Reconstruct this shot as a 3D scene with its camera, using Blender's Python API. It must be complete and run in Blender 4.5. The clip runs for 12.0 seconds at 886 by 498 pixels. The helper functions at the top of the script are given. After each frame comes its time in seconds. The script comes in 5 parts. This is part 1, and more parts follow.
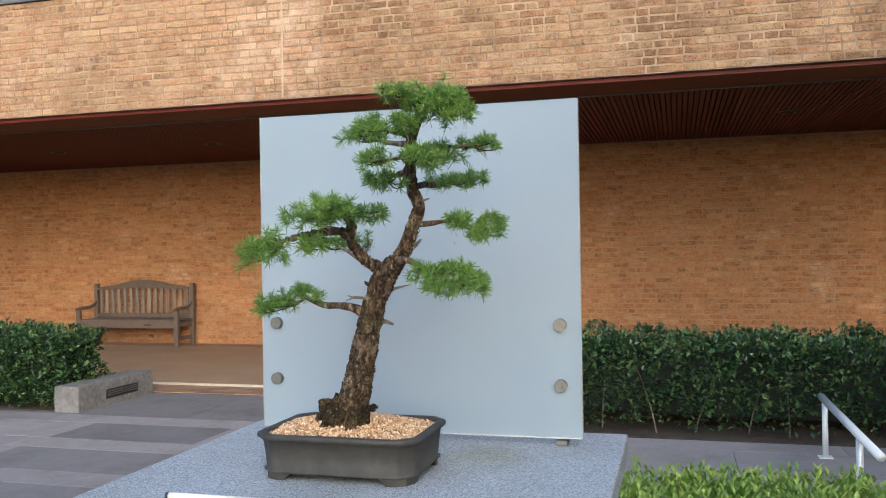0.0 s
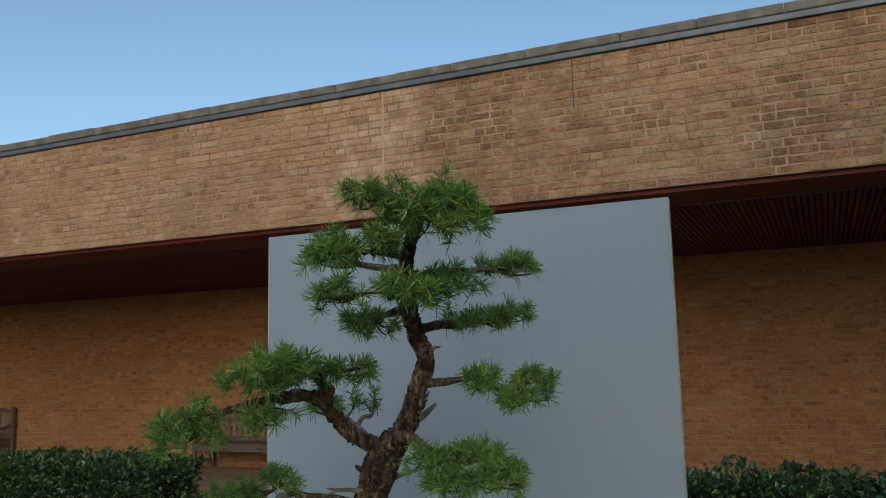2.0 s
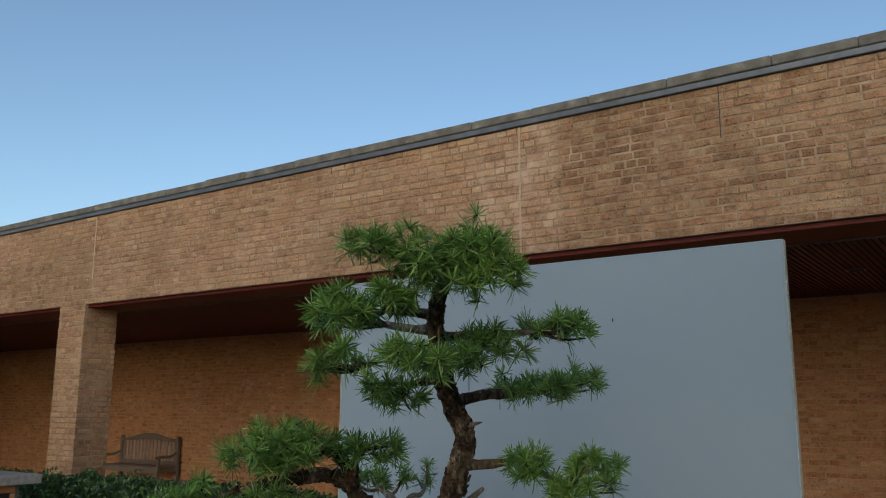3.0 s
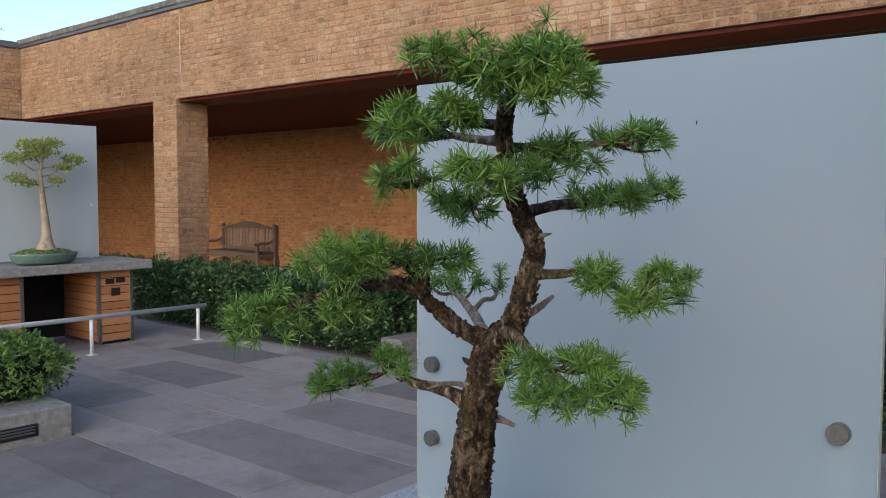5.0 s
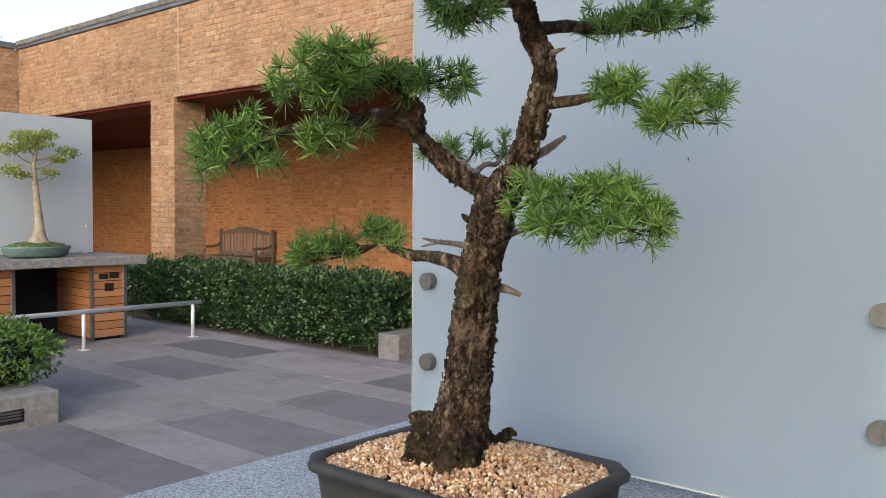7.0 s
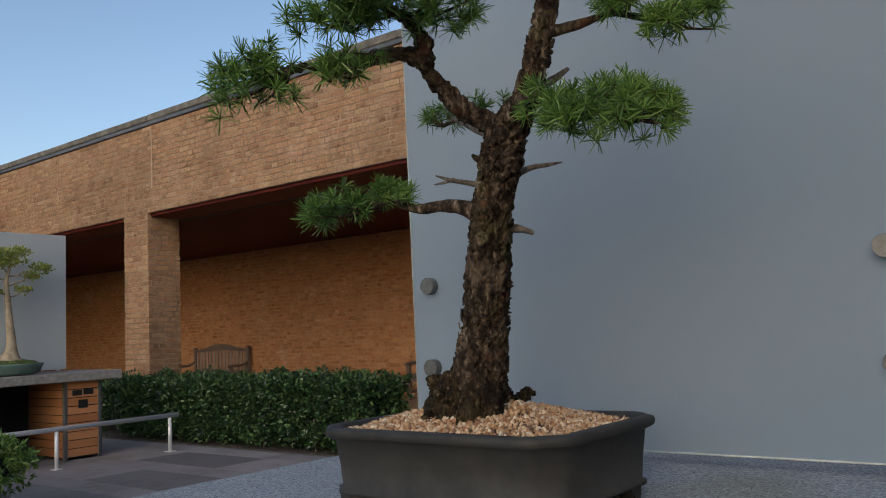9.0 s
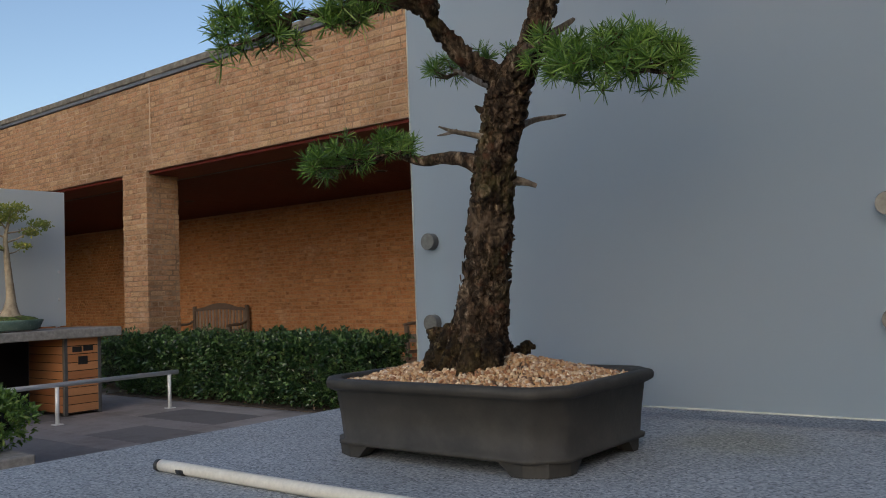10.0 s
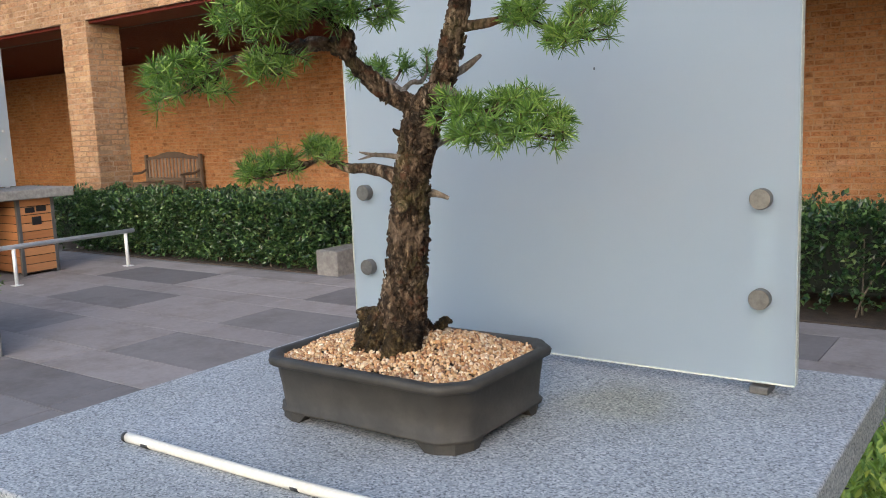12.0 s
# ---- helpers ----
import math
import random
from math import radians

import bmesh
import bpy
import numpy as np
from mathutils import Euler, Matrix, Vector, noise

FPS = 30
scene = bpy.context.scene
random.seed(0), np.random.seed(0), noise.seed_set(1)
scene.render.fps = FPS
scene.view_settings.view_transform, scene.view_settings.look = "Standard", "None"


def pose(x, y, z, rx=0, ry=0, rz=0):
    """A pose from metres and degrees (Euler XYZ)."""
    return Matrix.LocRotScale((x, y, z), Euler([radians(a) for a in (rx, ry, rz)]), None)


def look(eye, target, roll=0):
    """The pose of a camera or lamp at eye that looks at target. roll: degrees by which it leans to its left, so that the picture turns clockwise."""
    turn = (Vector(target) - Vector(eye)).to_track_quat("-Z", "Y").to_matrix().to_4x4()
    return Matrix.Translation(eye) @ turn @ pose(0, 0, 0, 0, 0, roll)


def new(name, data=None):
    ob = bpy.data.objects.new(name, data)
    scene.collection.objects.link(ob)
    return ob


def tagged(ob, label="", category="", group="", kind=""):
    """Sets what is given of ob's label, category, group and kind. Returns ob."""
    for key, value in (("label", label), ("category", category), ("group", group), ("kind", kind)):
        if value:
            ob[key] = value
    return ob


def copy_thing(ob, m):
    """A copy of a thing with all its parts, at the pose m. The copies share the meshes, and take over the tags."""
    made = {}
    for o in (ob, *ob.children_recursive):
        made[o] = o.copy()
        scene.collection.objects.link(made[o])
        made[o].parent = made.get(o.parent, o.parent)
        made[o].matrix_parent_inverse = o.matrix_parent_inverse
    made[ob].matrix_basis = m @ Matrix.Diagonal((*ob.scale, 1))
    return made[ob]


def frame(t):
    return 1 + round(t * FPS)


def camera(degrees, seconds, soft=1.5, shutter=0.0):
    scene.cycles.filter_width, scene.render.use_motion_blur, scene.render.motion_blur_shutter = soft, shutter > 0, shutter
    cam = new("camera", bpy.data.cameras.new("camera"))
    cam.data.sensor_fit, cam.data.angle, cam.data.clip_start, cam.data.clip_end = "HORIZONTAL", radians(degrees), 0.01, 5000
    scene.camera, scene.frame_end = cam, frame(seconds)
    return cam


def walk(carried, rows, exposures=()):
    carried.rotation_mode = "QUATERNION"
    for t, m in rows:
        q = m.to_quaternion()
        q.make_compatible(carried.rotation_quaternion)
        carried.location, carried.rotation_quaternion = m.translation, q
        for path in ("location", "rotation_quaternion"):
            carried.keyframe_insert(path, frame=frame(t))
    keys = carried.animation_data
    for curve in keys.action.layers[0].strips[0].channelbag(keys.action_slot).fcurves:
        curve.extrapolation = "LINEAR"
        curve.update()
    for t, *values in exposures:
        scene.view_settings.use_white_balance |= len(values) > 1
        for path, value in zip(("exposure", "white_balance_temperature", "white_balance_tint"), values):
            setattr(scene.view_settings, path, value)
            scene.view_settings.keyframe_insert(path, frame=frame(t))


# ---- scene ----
cam = camera(55.3, 12.0, 1.0)
PATH = [
    (0, (-0.083, 0.107, 1.26), (-0.616, 2.034, 1.27), -0.9),
    (0.5, (-0.059, 0.166, 1.256), (-0.657, 2.074, 1.274), -0.9),
    (1, (-0.038, 0.291, 1.265), (-0.707, 2.176, 1.296), -1.2),
    (1.5, (-0.066, 0.463, 1.299), (-0.771, 2.329, 1.449), -1.3),
    (2, (-0.077, 0.637, 1.333), (-0.883, 2.445, 1.617), -1.3),
    (2.5, (-0.051, 0.8, 1.348), (-1.02, 2.508, 1.724), -0.5),
    (2.7, (-0.043, 0.837, 1.359), (-1.077, 2.502, 1.755), -0.3),
    (4.3, (-0.01, 0.853, 1.433), (-1.305, 2.377, 1.488), 0.4),
    (4.5, (-0.014, 0.857, 1.428), (-1.306, 2.384, 1.427), -0.1),
    (5, (-0.031, 0.872, 1.403), (-1.322, 2.394, 1.281), 0.1),
    (5.5, (-0.041, 0.883, 1.373), (-1.326, 2.397, 1.129), 0.1),
    (6, (-0.06, 0.895, 1.333), (-1.339, 2.402, 1.033), 0.4),
    (6.5, (-0.075, 0.935, 1.277), (-1.358, 2.448, 1.024), 0.7),
    (7, (-0.1, 0.959, 1.207), (-1.392, 2.484, 1.124), 0.4),
    (7.2, (-0.125, 0.963, 1.178), (-1.417, 2.49, 1.152), 0.4),
    (8.8, (-0.138, 0.936, 1.032), (-1.38, 2.492, 1.225), -2.7),
    (9, (-0.133, 0.923, 1.015), (-1.367, 2.485, 1.205), -2.7),
    (9.5, (-0.136, 0.925, 1.004), (-1.369, 2.491, 1.164), -2.4),
    (10, (-0.138, 0.923, 1.004), (-1.377, 2.49, 1.105), -2.1),
    (10.5, (-0.126, 0.92, 1.047), (-1.36, 2.49, 0.94), -2.1),
    (11, (-0.114, 0.911, 1.1), (-1.307, 2.509, 0.947), -2.3),
    (11.5, (-0.079, 0.889, 1.175), (-1.257, 2.493, 0.977), -2.5),
    (12, (-0.024, 0.862, 1.208), (-1.184, 2.465, 0.92), -2.4),
]
EXPOSURES = [(0.0, 1.46, 5780, 6), (0.5, 1.44, 5740, 6), (1.0, 0.61, 5750, 3), (1.5, 0.13, 5730, 3), (2.5, -0.02, 5710, 1), (4.5, 0.42, 5650, 8), (5.0, 0.80, 5680, 8), (5.5, 1.28, 5830, 8), (6.5, 1.48, 6030, 9), (7.2, 1.07, 6050, 10), (8.8, 0.06, 5950, 9), (10.0, 0.06, 5950, 9), (10.6, 0.68, 6020, 10), (11.0, 1.07, 6050, 10), (11.5, 1.4, 6090, 10), (12.0, 1.35, 6110, 9)]
walk(cam, [(t, look(eye, target, roll)) for t, eye, target, roll in PATH], EXPOSURES)

# ---- light: clear evening sky, the low sun hidden, everything in open shade ----
SUN_ELEV, SUN_ROT = radians(24), radians(155)
world = bpy.data.worlds.new("sky")
scene.world = world
world.use_nodes = True
wn = world.node_tree.nodes
sky = wn.new("ShaderNodeTexSky")
sky.sky_type, sky.sun_disc = "NISHITA", False
sky.sun_elevation, sky.sun_rotation = SUN_ELEV, SUN_ROT
sky.air_density, sky.dust_density, sky.ozone_density = 1.0, 1.8, 0.0
wn["Background"].inputs["Strength"].default_value = 0.15
world.node_tree.links.new(sky.outputs[0], wn["Background"].inputs[0])
sun_data = bpy.data.lights.new("sun", "SUN")
sun_data.energy, sun_data.angle, sun_data.color = 0.5, radians(90), (1.0, 0.93, 0.84)
sun = new("sun", sun_data)
sun.matrix_world = look((3.93, -8.43, 4.14), (0.0, 0.0, 0.0))


# ---- materials ----
def nodes_of(name):
    m = bpy.data.materials.new(name)
    m.use_nodes = True
    nt = m.node_tree
    return m, nt, nt.nodes["Principled BSDF"]


def ramp(nt, fac, stops):
    r = nt.nodes.new("ShaderNodeValToRGB")
    e = r.color_ramp.elements
    while len(e) < len(stops):
        e.new(0.5)
    for el, (p, c) in zip(e, stops):
        el.position, el.color = p, (*c, 1)
    nt.links.new(fac, r.inputs[0])
    return r.outputs[0]


def tex(nt, kind, scale, detail=4.0, rough=0.6, stretch=(1, 1, 1), world_space=True):
    if world_space:
        src = nt.nodes.new("ShaderNodeNewGeometry").outputs["Position"]
    else:
        src = nt.nodes.new("ShaderNodeTexCoord").outputs["Object"]
    mp = nt.nodes.new("ShaderNodeMapping")
    mp.inputs["Scale"].default_value = stretch
    nt.links.new(src, mp.inputs[0])
    t = nt.nodes.new("ShaderNodeTexNoise" if kind == "noise" else "ShaderNodeTexVoronoi")
    t.inputs["Scale"].default_value = scale
    if kind == "noise":
        t.inputs["Detail"].default_value, t.inputs["Roughness"].default_value = detail, rough
        out = t.outputs["Fac"]
    else:
        out = t.outputs["Distance"] if kind == "voronoi" else t.outputs["Color"]
    nt.links.new(mp.outputs[0], t.inputs["Vector"])
    return out


def mixc(nt, fac, a, b, mode="MIX"):
    x = nt.nodes.new("ShaderNodeMix")
    x.data_type, x.blend_type = "RGBA", mode
    for v, i in ((fac, 0), (a, 6), (b, 7)):
        if isinstance(v, (int, float)):
            x.inputs[i].default_value = v
        elif isinstance(v, tuple):
            x.inputs[i].default_value = (*v, 1)
        else:
            nt.links.new(v, x.inputs[i])
    return x.outputs[2]


def bump(nt, bsdf, height, strength, dist):
    b = nt.nodes.new("ShaderNodeBump")
    b.inputs["Strength"].default_value, b.inputs["Distance"].default_value = strength, dist
    nt.links.new(height, b.inputs["Height"])
    nt.links.new(b.outputs[0], bsdf.inputs["Normal"])


def surf(name, stops, scale=8.0, rough=0.7, metal=0.0, fine=60.0, grime=(0.55, 0.55, 0.5), grime_amount=0.35,
         relief=0.3, dist=0.002, stretch=(1, 1, 1), rand="", rand_stops=None, spec=0.5, rough_var=0.1):
    """Base colours over a broad noise, finer grain over them, stains, relief; rand: 'object' or 'island' colour choice."""
    m, nt, b = nodes_of(name)
    n1 = tex(nt, "noise", scale, stretch=stretch)
    col = ramp(nt, n1, stops)
    if rand:
        if rand == "object":
            r = nt.nodes.new("ShaderNodeObjectInfo").outputs["Random"]
        else:
            r = nt.nodes.new("ShaderNodeNewGeometry").outputs["Random Per Island"]
        col = mixc(nt, 0.3, ramp(nt, r, rand_stops), col)
    n2 = tex(nt, "noise", fine, 6, 0.65, stretch)
    col = mixc(nt, 0.5, col, ramp(nt, n2, [(0.3, (0.62, 0.62, 0.62)), (0.7, (1.0, 1.0, 1.0))]), "MULTIPLY")
    n3 = tex(nt, "noise", scale * 0.22, 5, 0.7)
    k = nt.nodes.new("ShaderNodeMapRange")
    k.inputs[1].default_value, k.inputs[2].default_value, k.inputs[4].default_value = 0.48, 0.72, grime_amount
    nt.links.new(n3, k.inputs[0])
    col = mixc(nt, k.outputs[0], col, grime, "MULTIPLY")
    nt.links.new(col, b.inputs["Base Color"])
    rr = nt.nodes.new("ShaderNodeMapRange")
    rr.inputs[3].default_value, rr.inputs[4].default_value = rough - rough_var, min(1, rough + rough_var)
    nt.links.new(n2, rr.inputs[0])
    nt.links.new(rr.outputs[0], b.inputs["Roughness"])
    b.inputs["Metallic"].default_value = metal
    b.inputs["Specular IOR Level"].default_value = spec
    bump(nt, b, n2, relief, dist)
    return m


BRICK_TONES = [(0.0, (0.22, 0.106, 0.062)), (0.1, (0.405, 0.242, 0.132)), (0.2, (0.334, 0.154, 0.086)), (0.32, (0.466, 0.317, 0.18)),
               (0.44, (0.37, 0.216, 0.119)), (0.54, (0.405, 0.194, 0.11)), (0.64, (0.185, 0.101, 0.062)), (0.76, (0.528, 0.387, 0.238)), (0.88, (0.361, 0.198, 0.11)), (1.0, (0.141, 0.086, 0.058))]


def span(nt, value, low, high):
    """0 below low, 1 above high."""
    k = nt.nodes.new("ShaderNodeMapRange")
    k.inputs[1].default_value, k.inputs[2].default_value = low, high
    nt.links.new(value, k.inputs[0])
    return k.outputs[0]


def brickwork(name, rand, sheltered=False):
    """Old mixed brick: a tone for each brick, mottled within it, dark burnt spots, broad weather stains."""
    m, nt, b = nodes_of(name)
    if rand == "object":
        rnd = nt.nodes.new("ShaderNodeObjectInfo").outputs["Random"]
    else:
        rnd = nt.nodes.new("ShaderNodeNewGeometry").outputs["Random Per Island"]
    col = ramp(nt, rnd, BRICK_TONES)
    mott = tex(nt, "noise", 34, 6, 0.8)
    col = mixc(nt, 0.42, col, ramp(nt, mott, [(0.34, (0.17, 0.10, 0.06)), (0.47, (0.44, 0.26, 0.13)), (0.56, (0.52, 0.32, 0.165)), (0.68, (0.68, 0.50, 0.31))]))
    fine = tex(nt, "noise", 120, 6, 0.7)
    col = mixc(nt, 0.75, col, ramp(nt, fine, [(0.32, (0.38, 0.35, 0.33)), (0.60, (1.04, 1.04, 1.04))]), "MULTIPLY")
    pits = tex(nt, "noise", 85, 2, 0.5)
    col = mixc(nt, ramp(nt, pits, [(0.63, (0, 0, 0)), (0.68, (0.9, 0.9, 0.9))]), col, (0.045, 0.03, 0.022))
    # old mortar smeared over the faces
    smear = ramp(nt, tex(nt, "noise", 15, 6, 0.78, (0.7, 0.7, 1.3)), [(0.47, (0, 0, 0)), (0.61, (0.7, 0.7, 0.7))])
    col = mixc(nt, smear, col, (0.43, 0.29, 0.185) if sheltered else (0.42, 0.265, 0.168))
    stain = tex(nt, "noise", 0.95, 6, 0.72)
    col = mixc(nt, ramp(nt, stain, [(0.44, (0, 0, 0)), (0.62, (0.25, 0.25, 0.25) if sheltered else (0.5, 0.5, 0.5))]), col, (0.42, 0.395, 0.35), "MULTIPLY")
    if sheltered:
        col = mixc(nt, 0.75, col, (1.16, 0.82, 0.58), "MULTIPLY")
    else:
        # soot on the older brick past the repaired panel at the movement joint, pale lime bloom on that panel
        xyz = nt.nodes.new("ShaderNodeSeparateXYZ")
        nt.links.new(nt.nodes.new("ShaderNodeNewGeometry").outputs["Position"], xyz.inputs[0])
        old = ramp(nt, span(nt, xyz.outputs[0], -3.0, -2.85), [(0.0, (0, 0, 0)), (1.0, (1, 1, 1))])
        soot = mixc(nt, 1.0, old, ramp(nt, tex(nt, "noise", 3.4, 6, 0.75), [(0.38, (0.0, 0.0, 0.0)), (0.62, (0.8, 0.8, 0.8))]), "MULTIPLY")
        col = mixc(nt, soot, col, (0.56, 0.53, 0.48), "MULTIPLY")
        lime = mixc(nt, 1.0, ramp(nt, span(nt, xyz.outputs[0], -3.95, -2.90), [(0.0, (0, 0, 0)), (0.25, (0.7, 0.7, 0.7)), (0.88, (0.8, 0.8, 0.8)), (1.0, (0, 0, 0))]), ramp(nt, tex(nt, "noise", 5.0, 5, 0.7), [(0.42, (0, 0, 0)), (0.66, (0.4, 0.4, 0.4))]), "MULTIPLY")
        col = mixc(nt, lime, col, (0.72, 0.55, 0.44))
    bloom = tex(nt, "noise", 1.6, 5, 0.7, (1, 1, 1.6))
    col = mixc(nt, ramp(nt, bloom, [(0.58, (0, 0, 0)), (0.74, (0.35, 0.35, 0.35))]), col, (0.72, 0.55, 0.42))
    nt.links.new(col, b.inputs["Base Color"])
    b.inputs["Roughness"].default_value = 0.9
    b.inputs["Specular IOR Level"].default_value = 0.2
    bump(nt, b, fine, 0.8, 0.005)
    return m


brick_mat, brick_joined = brickwork("brick", "object"), brickwork("brick_rest", "island")
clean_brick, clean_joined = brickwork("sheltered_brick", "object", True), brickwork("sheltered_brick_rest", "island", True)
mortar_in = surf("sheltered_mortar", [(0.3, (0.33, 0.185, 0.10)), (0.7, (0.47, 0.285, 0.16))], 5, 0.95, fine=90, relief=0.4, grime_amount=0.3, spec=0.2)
mortar_mat = surf("mortar", [(0.3, (0.20, 0.132, 0.084)), (0.5, (0.31, 0.21, 0.138)), (0.7, (0.45, 0.325, 0.225))], 5, 0.95, fine=90, relief=0.4, grime_amount=0.5, spec=0.2)
joint_mat = surf("pale_joint", [(0.3, (0.40, 0.295, 0.205)), (0.7, (0.53, 0.41, 0.30))], 9, 0.9, fine=160, spec=0.2)
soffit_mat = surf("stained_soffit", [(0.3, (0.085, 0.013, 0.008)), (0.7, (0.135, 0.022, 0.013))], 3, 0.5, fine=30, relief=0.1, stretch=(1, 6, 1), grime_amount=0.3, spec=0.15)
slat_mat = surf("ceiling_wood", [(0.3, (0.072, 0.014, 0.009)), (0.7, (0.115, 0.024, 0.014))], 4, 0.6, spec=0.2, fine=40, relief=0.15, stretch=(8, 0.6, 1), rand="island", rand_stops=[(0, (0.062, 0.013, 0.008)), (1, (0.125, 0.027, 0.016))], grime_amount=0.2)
# near-black for painted shade in gaps; also the unlit lamp lenses
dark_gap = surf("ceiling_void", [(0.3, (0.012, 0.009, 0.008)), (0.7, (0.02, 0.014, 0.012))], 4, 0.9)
flash_mat = surf("lead_flashing", [(0.3, (0.10, 0.106, 0.12)), (0.7, (0.17, 0.175, 0.19))], 5, 0.55, 0.4, fine=50, grime_amount=0.5)
cap_mat = surf("lichen_coping", [(0.3, (0.10, 0.092, 0.078)), (0.55, (0.17, 0.155, 0.13)), (0.75, (0.28, 0.26, 0.22))], 9, 0.9, fine=70, relief=0.5, dist=0.004, grime_amount=0.7)
portico_mat = surf("portico_stone", [(0.3, (0.30, 0.20, 0.13)), (0.7, (0.37, 0.255, 0.17))], 1.5, 0.7, fine=60, grime_amount=0.3)
border_mat = surf("brick_border", [(0.3, (0.22, 0.13, 0.08)), (0.7, (0.33, 0.20, 0.12))], 6, 0.85, fine=90, rand="object", rand_stops=[(0, (0.20, 0.11, 0.07)), (1, (0.38, 0.24, 0.15))])
pale_edge = surf("pale_stone_edge", [(0.3, (0.45, 0.38, 0.30)), (0.7, (0.55, 0.48, 0.39))], 4, 0.8)
PAVE = dict(rough=0.72, fine=34, relief=0.6, dist=0.002, grime=(0.62, 0.59, 0.55), grime_amount=0.85, rand="object", spec=0.35)
pave_light = surf("light_bluestone", [(0.3, (0.215, 0.195, 0.193)), (0.5, (0.265, 0.241, 0.237)), (0.7, (0.33, 0.30, 0.293))], 9, rand_stops=[(0, (0.24, 0.218, 0.217)), (1, (0.325, 0.295, 0.29))], **PAVE)
pave_dark = surf("dark_bluestone", [(0.3, (0.130, 0.122, 0.124)), (0.5, (0.172, 0.161, 0.161)), (0.7, (0.225, 0.209, 0.206))], 9, rand_stops=[(0, (0.137, 0.129, 0.132)), (1, (0.208, 0.195, 0.195))], **PAVE)
sett_mat = surf("grey_setts", [(0.3, (0.24, 0.255, 0.28)), (0.7, (0.34, 0.36, 0.39))], 12, 0.75, fine=120, relief=0.5, dist=0.002, rand="island", rand_stops=[(0, (0.22, 0.235, 0.26)), (1, (0.38, 0.40, 0.43))])
joint_dark = surf("sand_joint", [(0.3, (0.04, 0.035, 0.03)), (0.7, (0.07, 0.06, 0.052))], 20, 0.95)
kerb_mat = surf("rough_granite", [(0.3, (0.125, 0.117, 0.112)), (0.5, (0.18, 0.17, 0.162)), (0.7, (0.245, 0.23, 0.218))], 26, 0.8, fine=220, relief=0.6, dist=0.003, grime_amount=0.5)
soil_mat = surf("soil", [(0.3, (0.03, 0.022, 0.016)), (0.7, (0.07, 0.052, 0.038))], 14, 0.95, fine=80, relief=0.8, dist=0.01)
ground_mat = surf("lawn_and_earth", [(0.3, (0.06, 0.07, 0.035)), (0.7, (0.11, 0.11, 0.06))], 0.5, 0.95, fine=8)
bench_mat = surf("weathered_teak", [(0.3, (0.085, 0.06, 0.048)), (0.7, (0.18, 0.135, 0.108))], 10, 0.8, fine=70, relief=0.4, stretch=(1, 1, 0.3), rand="island", rand_stops=[(0, (0.075, 0.052, 0.042)), (1, (0.20, 0.15, 0.12))])
slat_wood = surf("grey_teak_slats", [(0.3, (0.17, 0.125, 0.10)), (0.7, (0.30, 0.235, 0.19))], 10, 0.8, fine=70, relief=0.4, stretch=(1, 1, 0.3), rand="object", rand_stops=[(0, (0.18, 0.135, 0.11)), (1, (0.32, 0.25, 0.205))])
cab_mat = surf("oiled_slat", [(0.3, (0.33, 0.13, 0.05)), (0.7, (0.48, 0.215, 0.085))], 6, 0.5, fine=50, relief=0.2, stretch=(1, 0.5, 8), rand="object", rand_stops=[(0, (0.30, 0.12, 0.045)), (0.5, (0.44, 0.19, 0.07)), (1, (0.52, 0.25, 0.11))], grime_amount=0.2)
frame_mat = surf("grey_steel", [(0.3, (0.13, 0.13, 0.13)), (0.7, (0.18, 0.18, 0.18))], 8, 0.5, 0.6)
plate_mat = surf("black_plate", [(0.3, (0.012, 0.012, 0.013)), (0.7, (0.022, 0.022, 0.023))], 20, 0.4)
steel_mat = surf("brushed_steel", [(0.3, (0.76, 0.76, 0.75)), (0.7, (0.85, 0.85, 0.84))], 30, 0.45, 0.2, fine=300, relief=0.06, dist=0.0004, stretch=(1, 1, 6), grime_amount=0.15)
post_mat = surf("satin_aluminium", [(0.3, (0.74, 0.75, 0.75)), (0.7, (0.82, 0.83, 0.83))], 30, 0.55, 0.2, fine=200, relief=0.05, grime_amount=0.1)
edge_mat = surf("polished_glass_edge", [(0.3, (0.50, 0.54, 0.50)), (0.7, (0.64, 0.66, 0.60))], 20, 0.25, fine=120, relief=0.03, grime_amount=0.2)
knob_mat = surf("turned_steel", [(0.3, (0.17, 0.16, 0.145)), (0.7, (0.26, 0.245, 0.225))], 90, 0.38, 0.8, fine=500, relief=0.1, dist=0.0003, grime_amount=0.2)
pot_mat = surf("unglazed_clay", [(0.3, (0.034, 0.033, 0.030)), (0.5, (0.046, 0.0435, 0.039)), (0.72, (0.066, 0.061, 0.053))], 22, 0.6, fine=140, relief=0.4, dist=0.0009, grime=(0.7, 0.68, 0.62), grime_amount=0.5, spec=0.35)
tube_mat = surf("aged_white_tube", [(0.3, (0.66, 0.64, 0.57)), (0.7, (0.75, 0.73, 0.67))], 12, 0.4, fine=200, relief=0.05, grime=(0.75, 0.72, 0.62), grime_amount=0.4)
clip_mat = surf("dark_clip", [(0.3, (0.02, 0.022, 0.025)), (0.7, (0.04, 0.042, 0.045))], 30, 0.5)
far_slab_mat = surf("honed_grey_stone", [(0.3, (0.17, 0.165, 0.16)), (0.5, (0.235, 0.23, 0.222)), (0.7, (0.31, 0.30, 0.29))], 26, 0.7, fine=220, relief=0.4, dist=0.002, grime_amount=0.4)
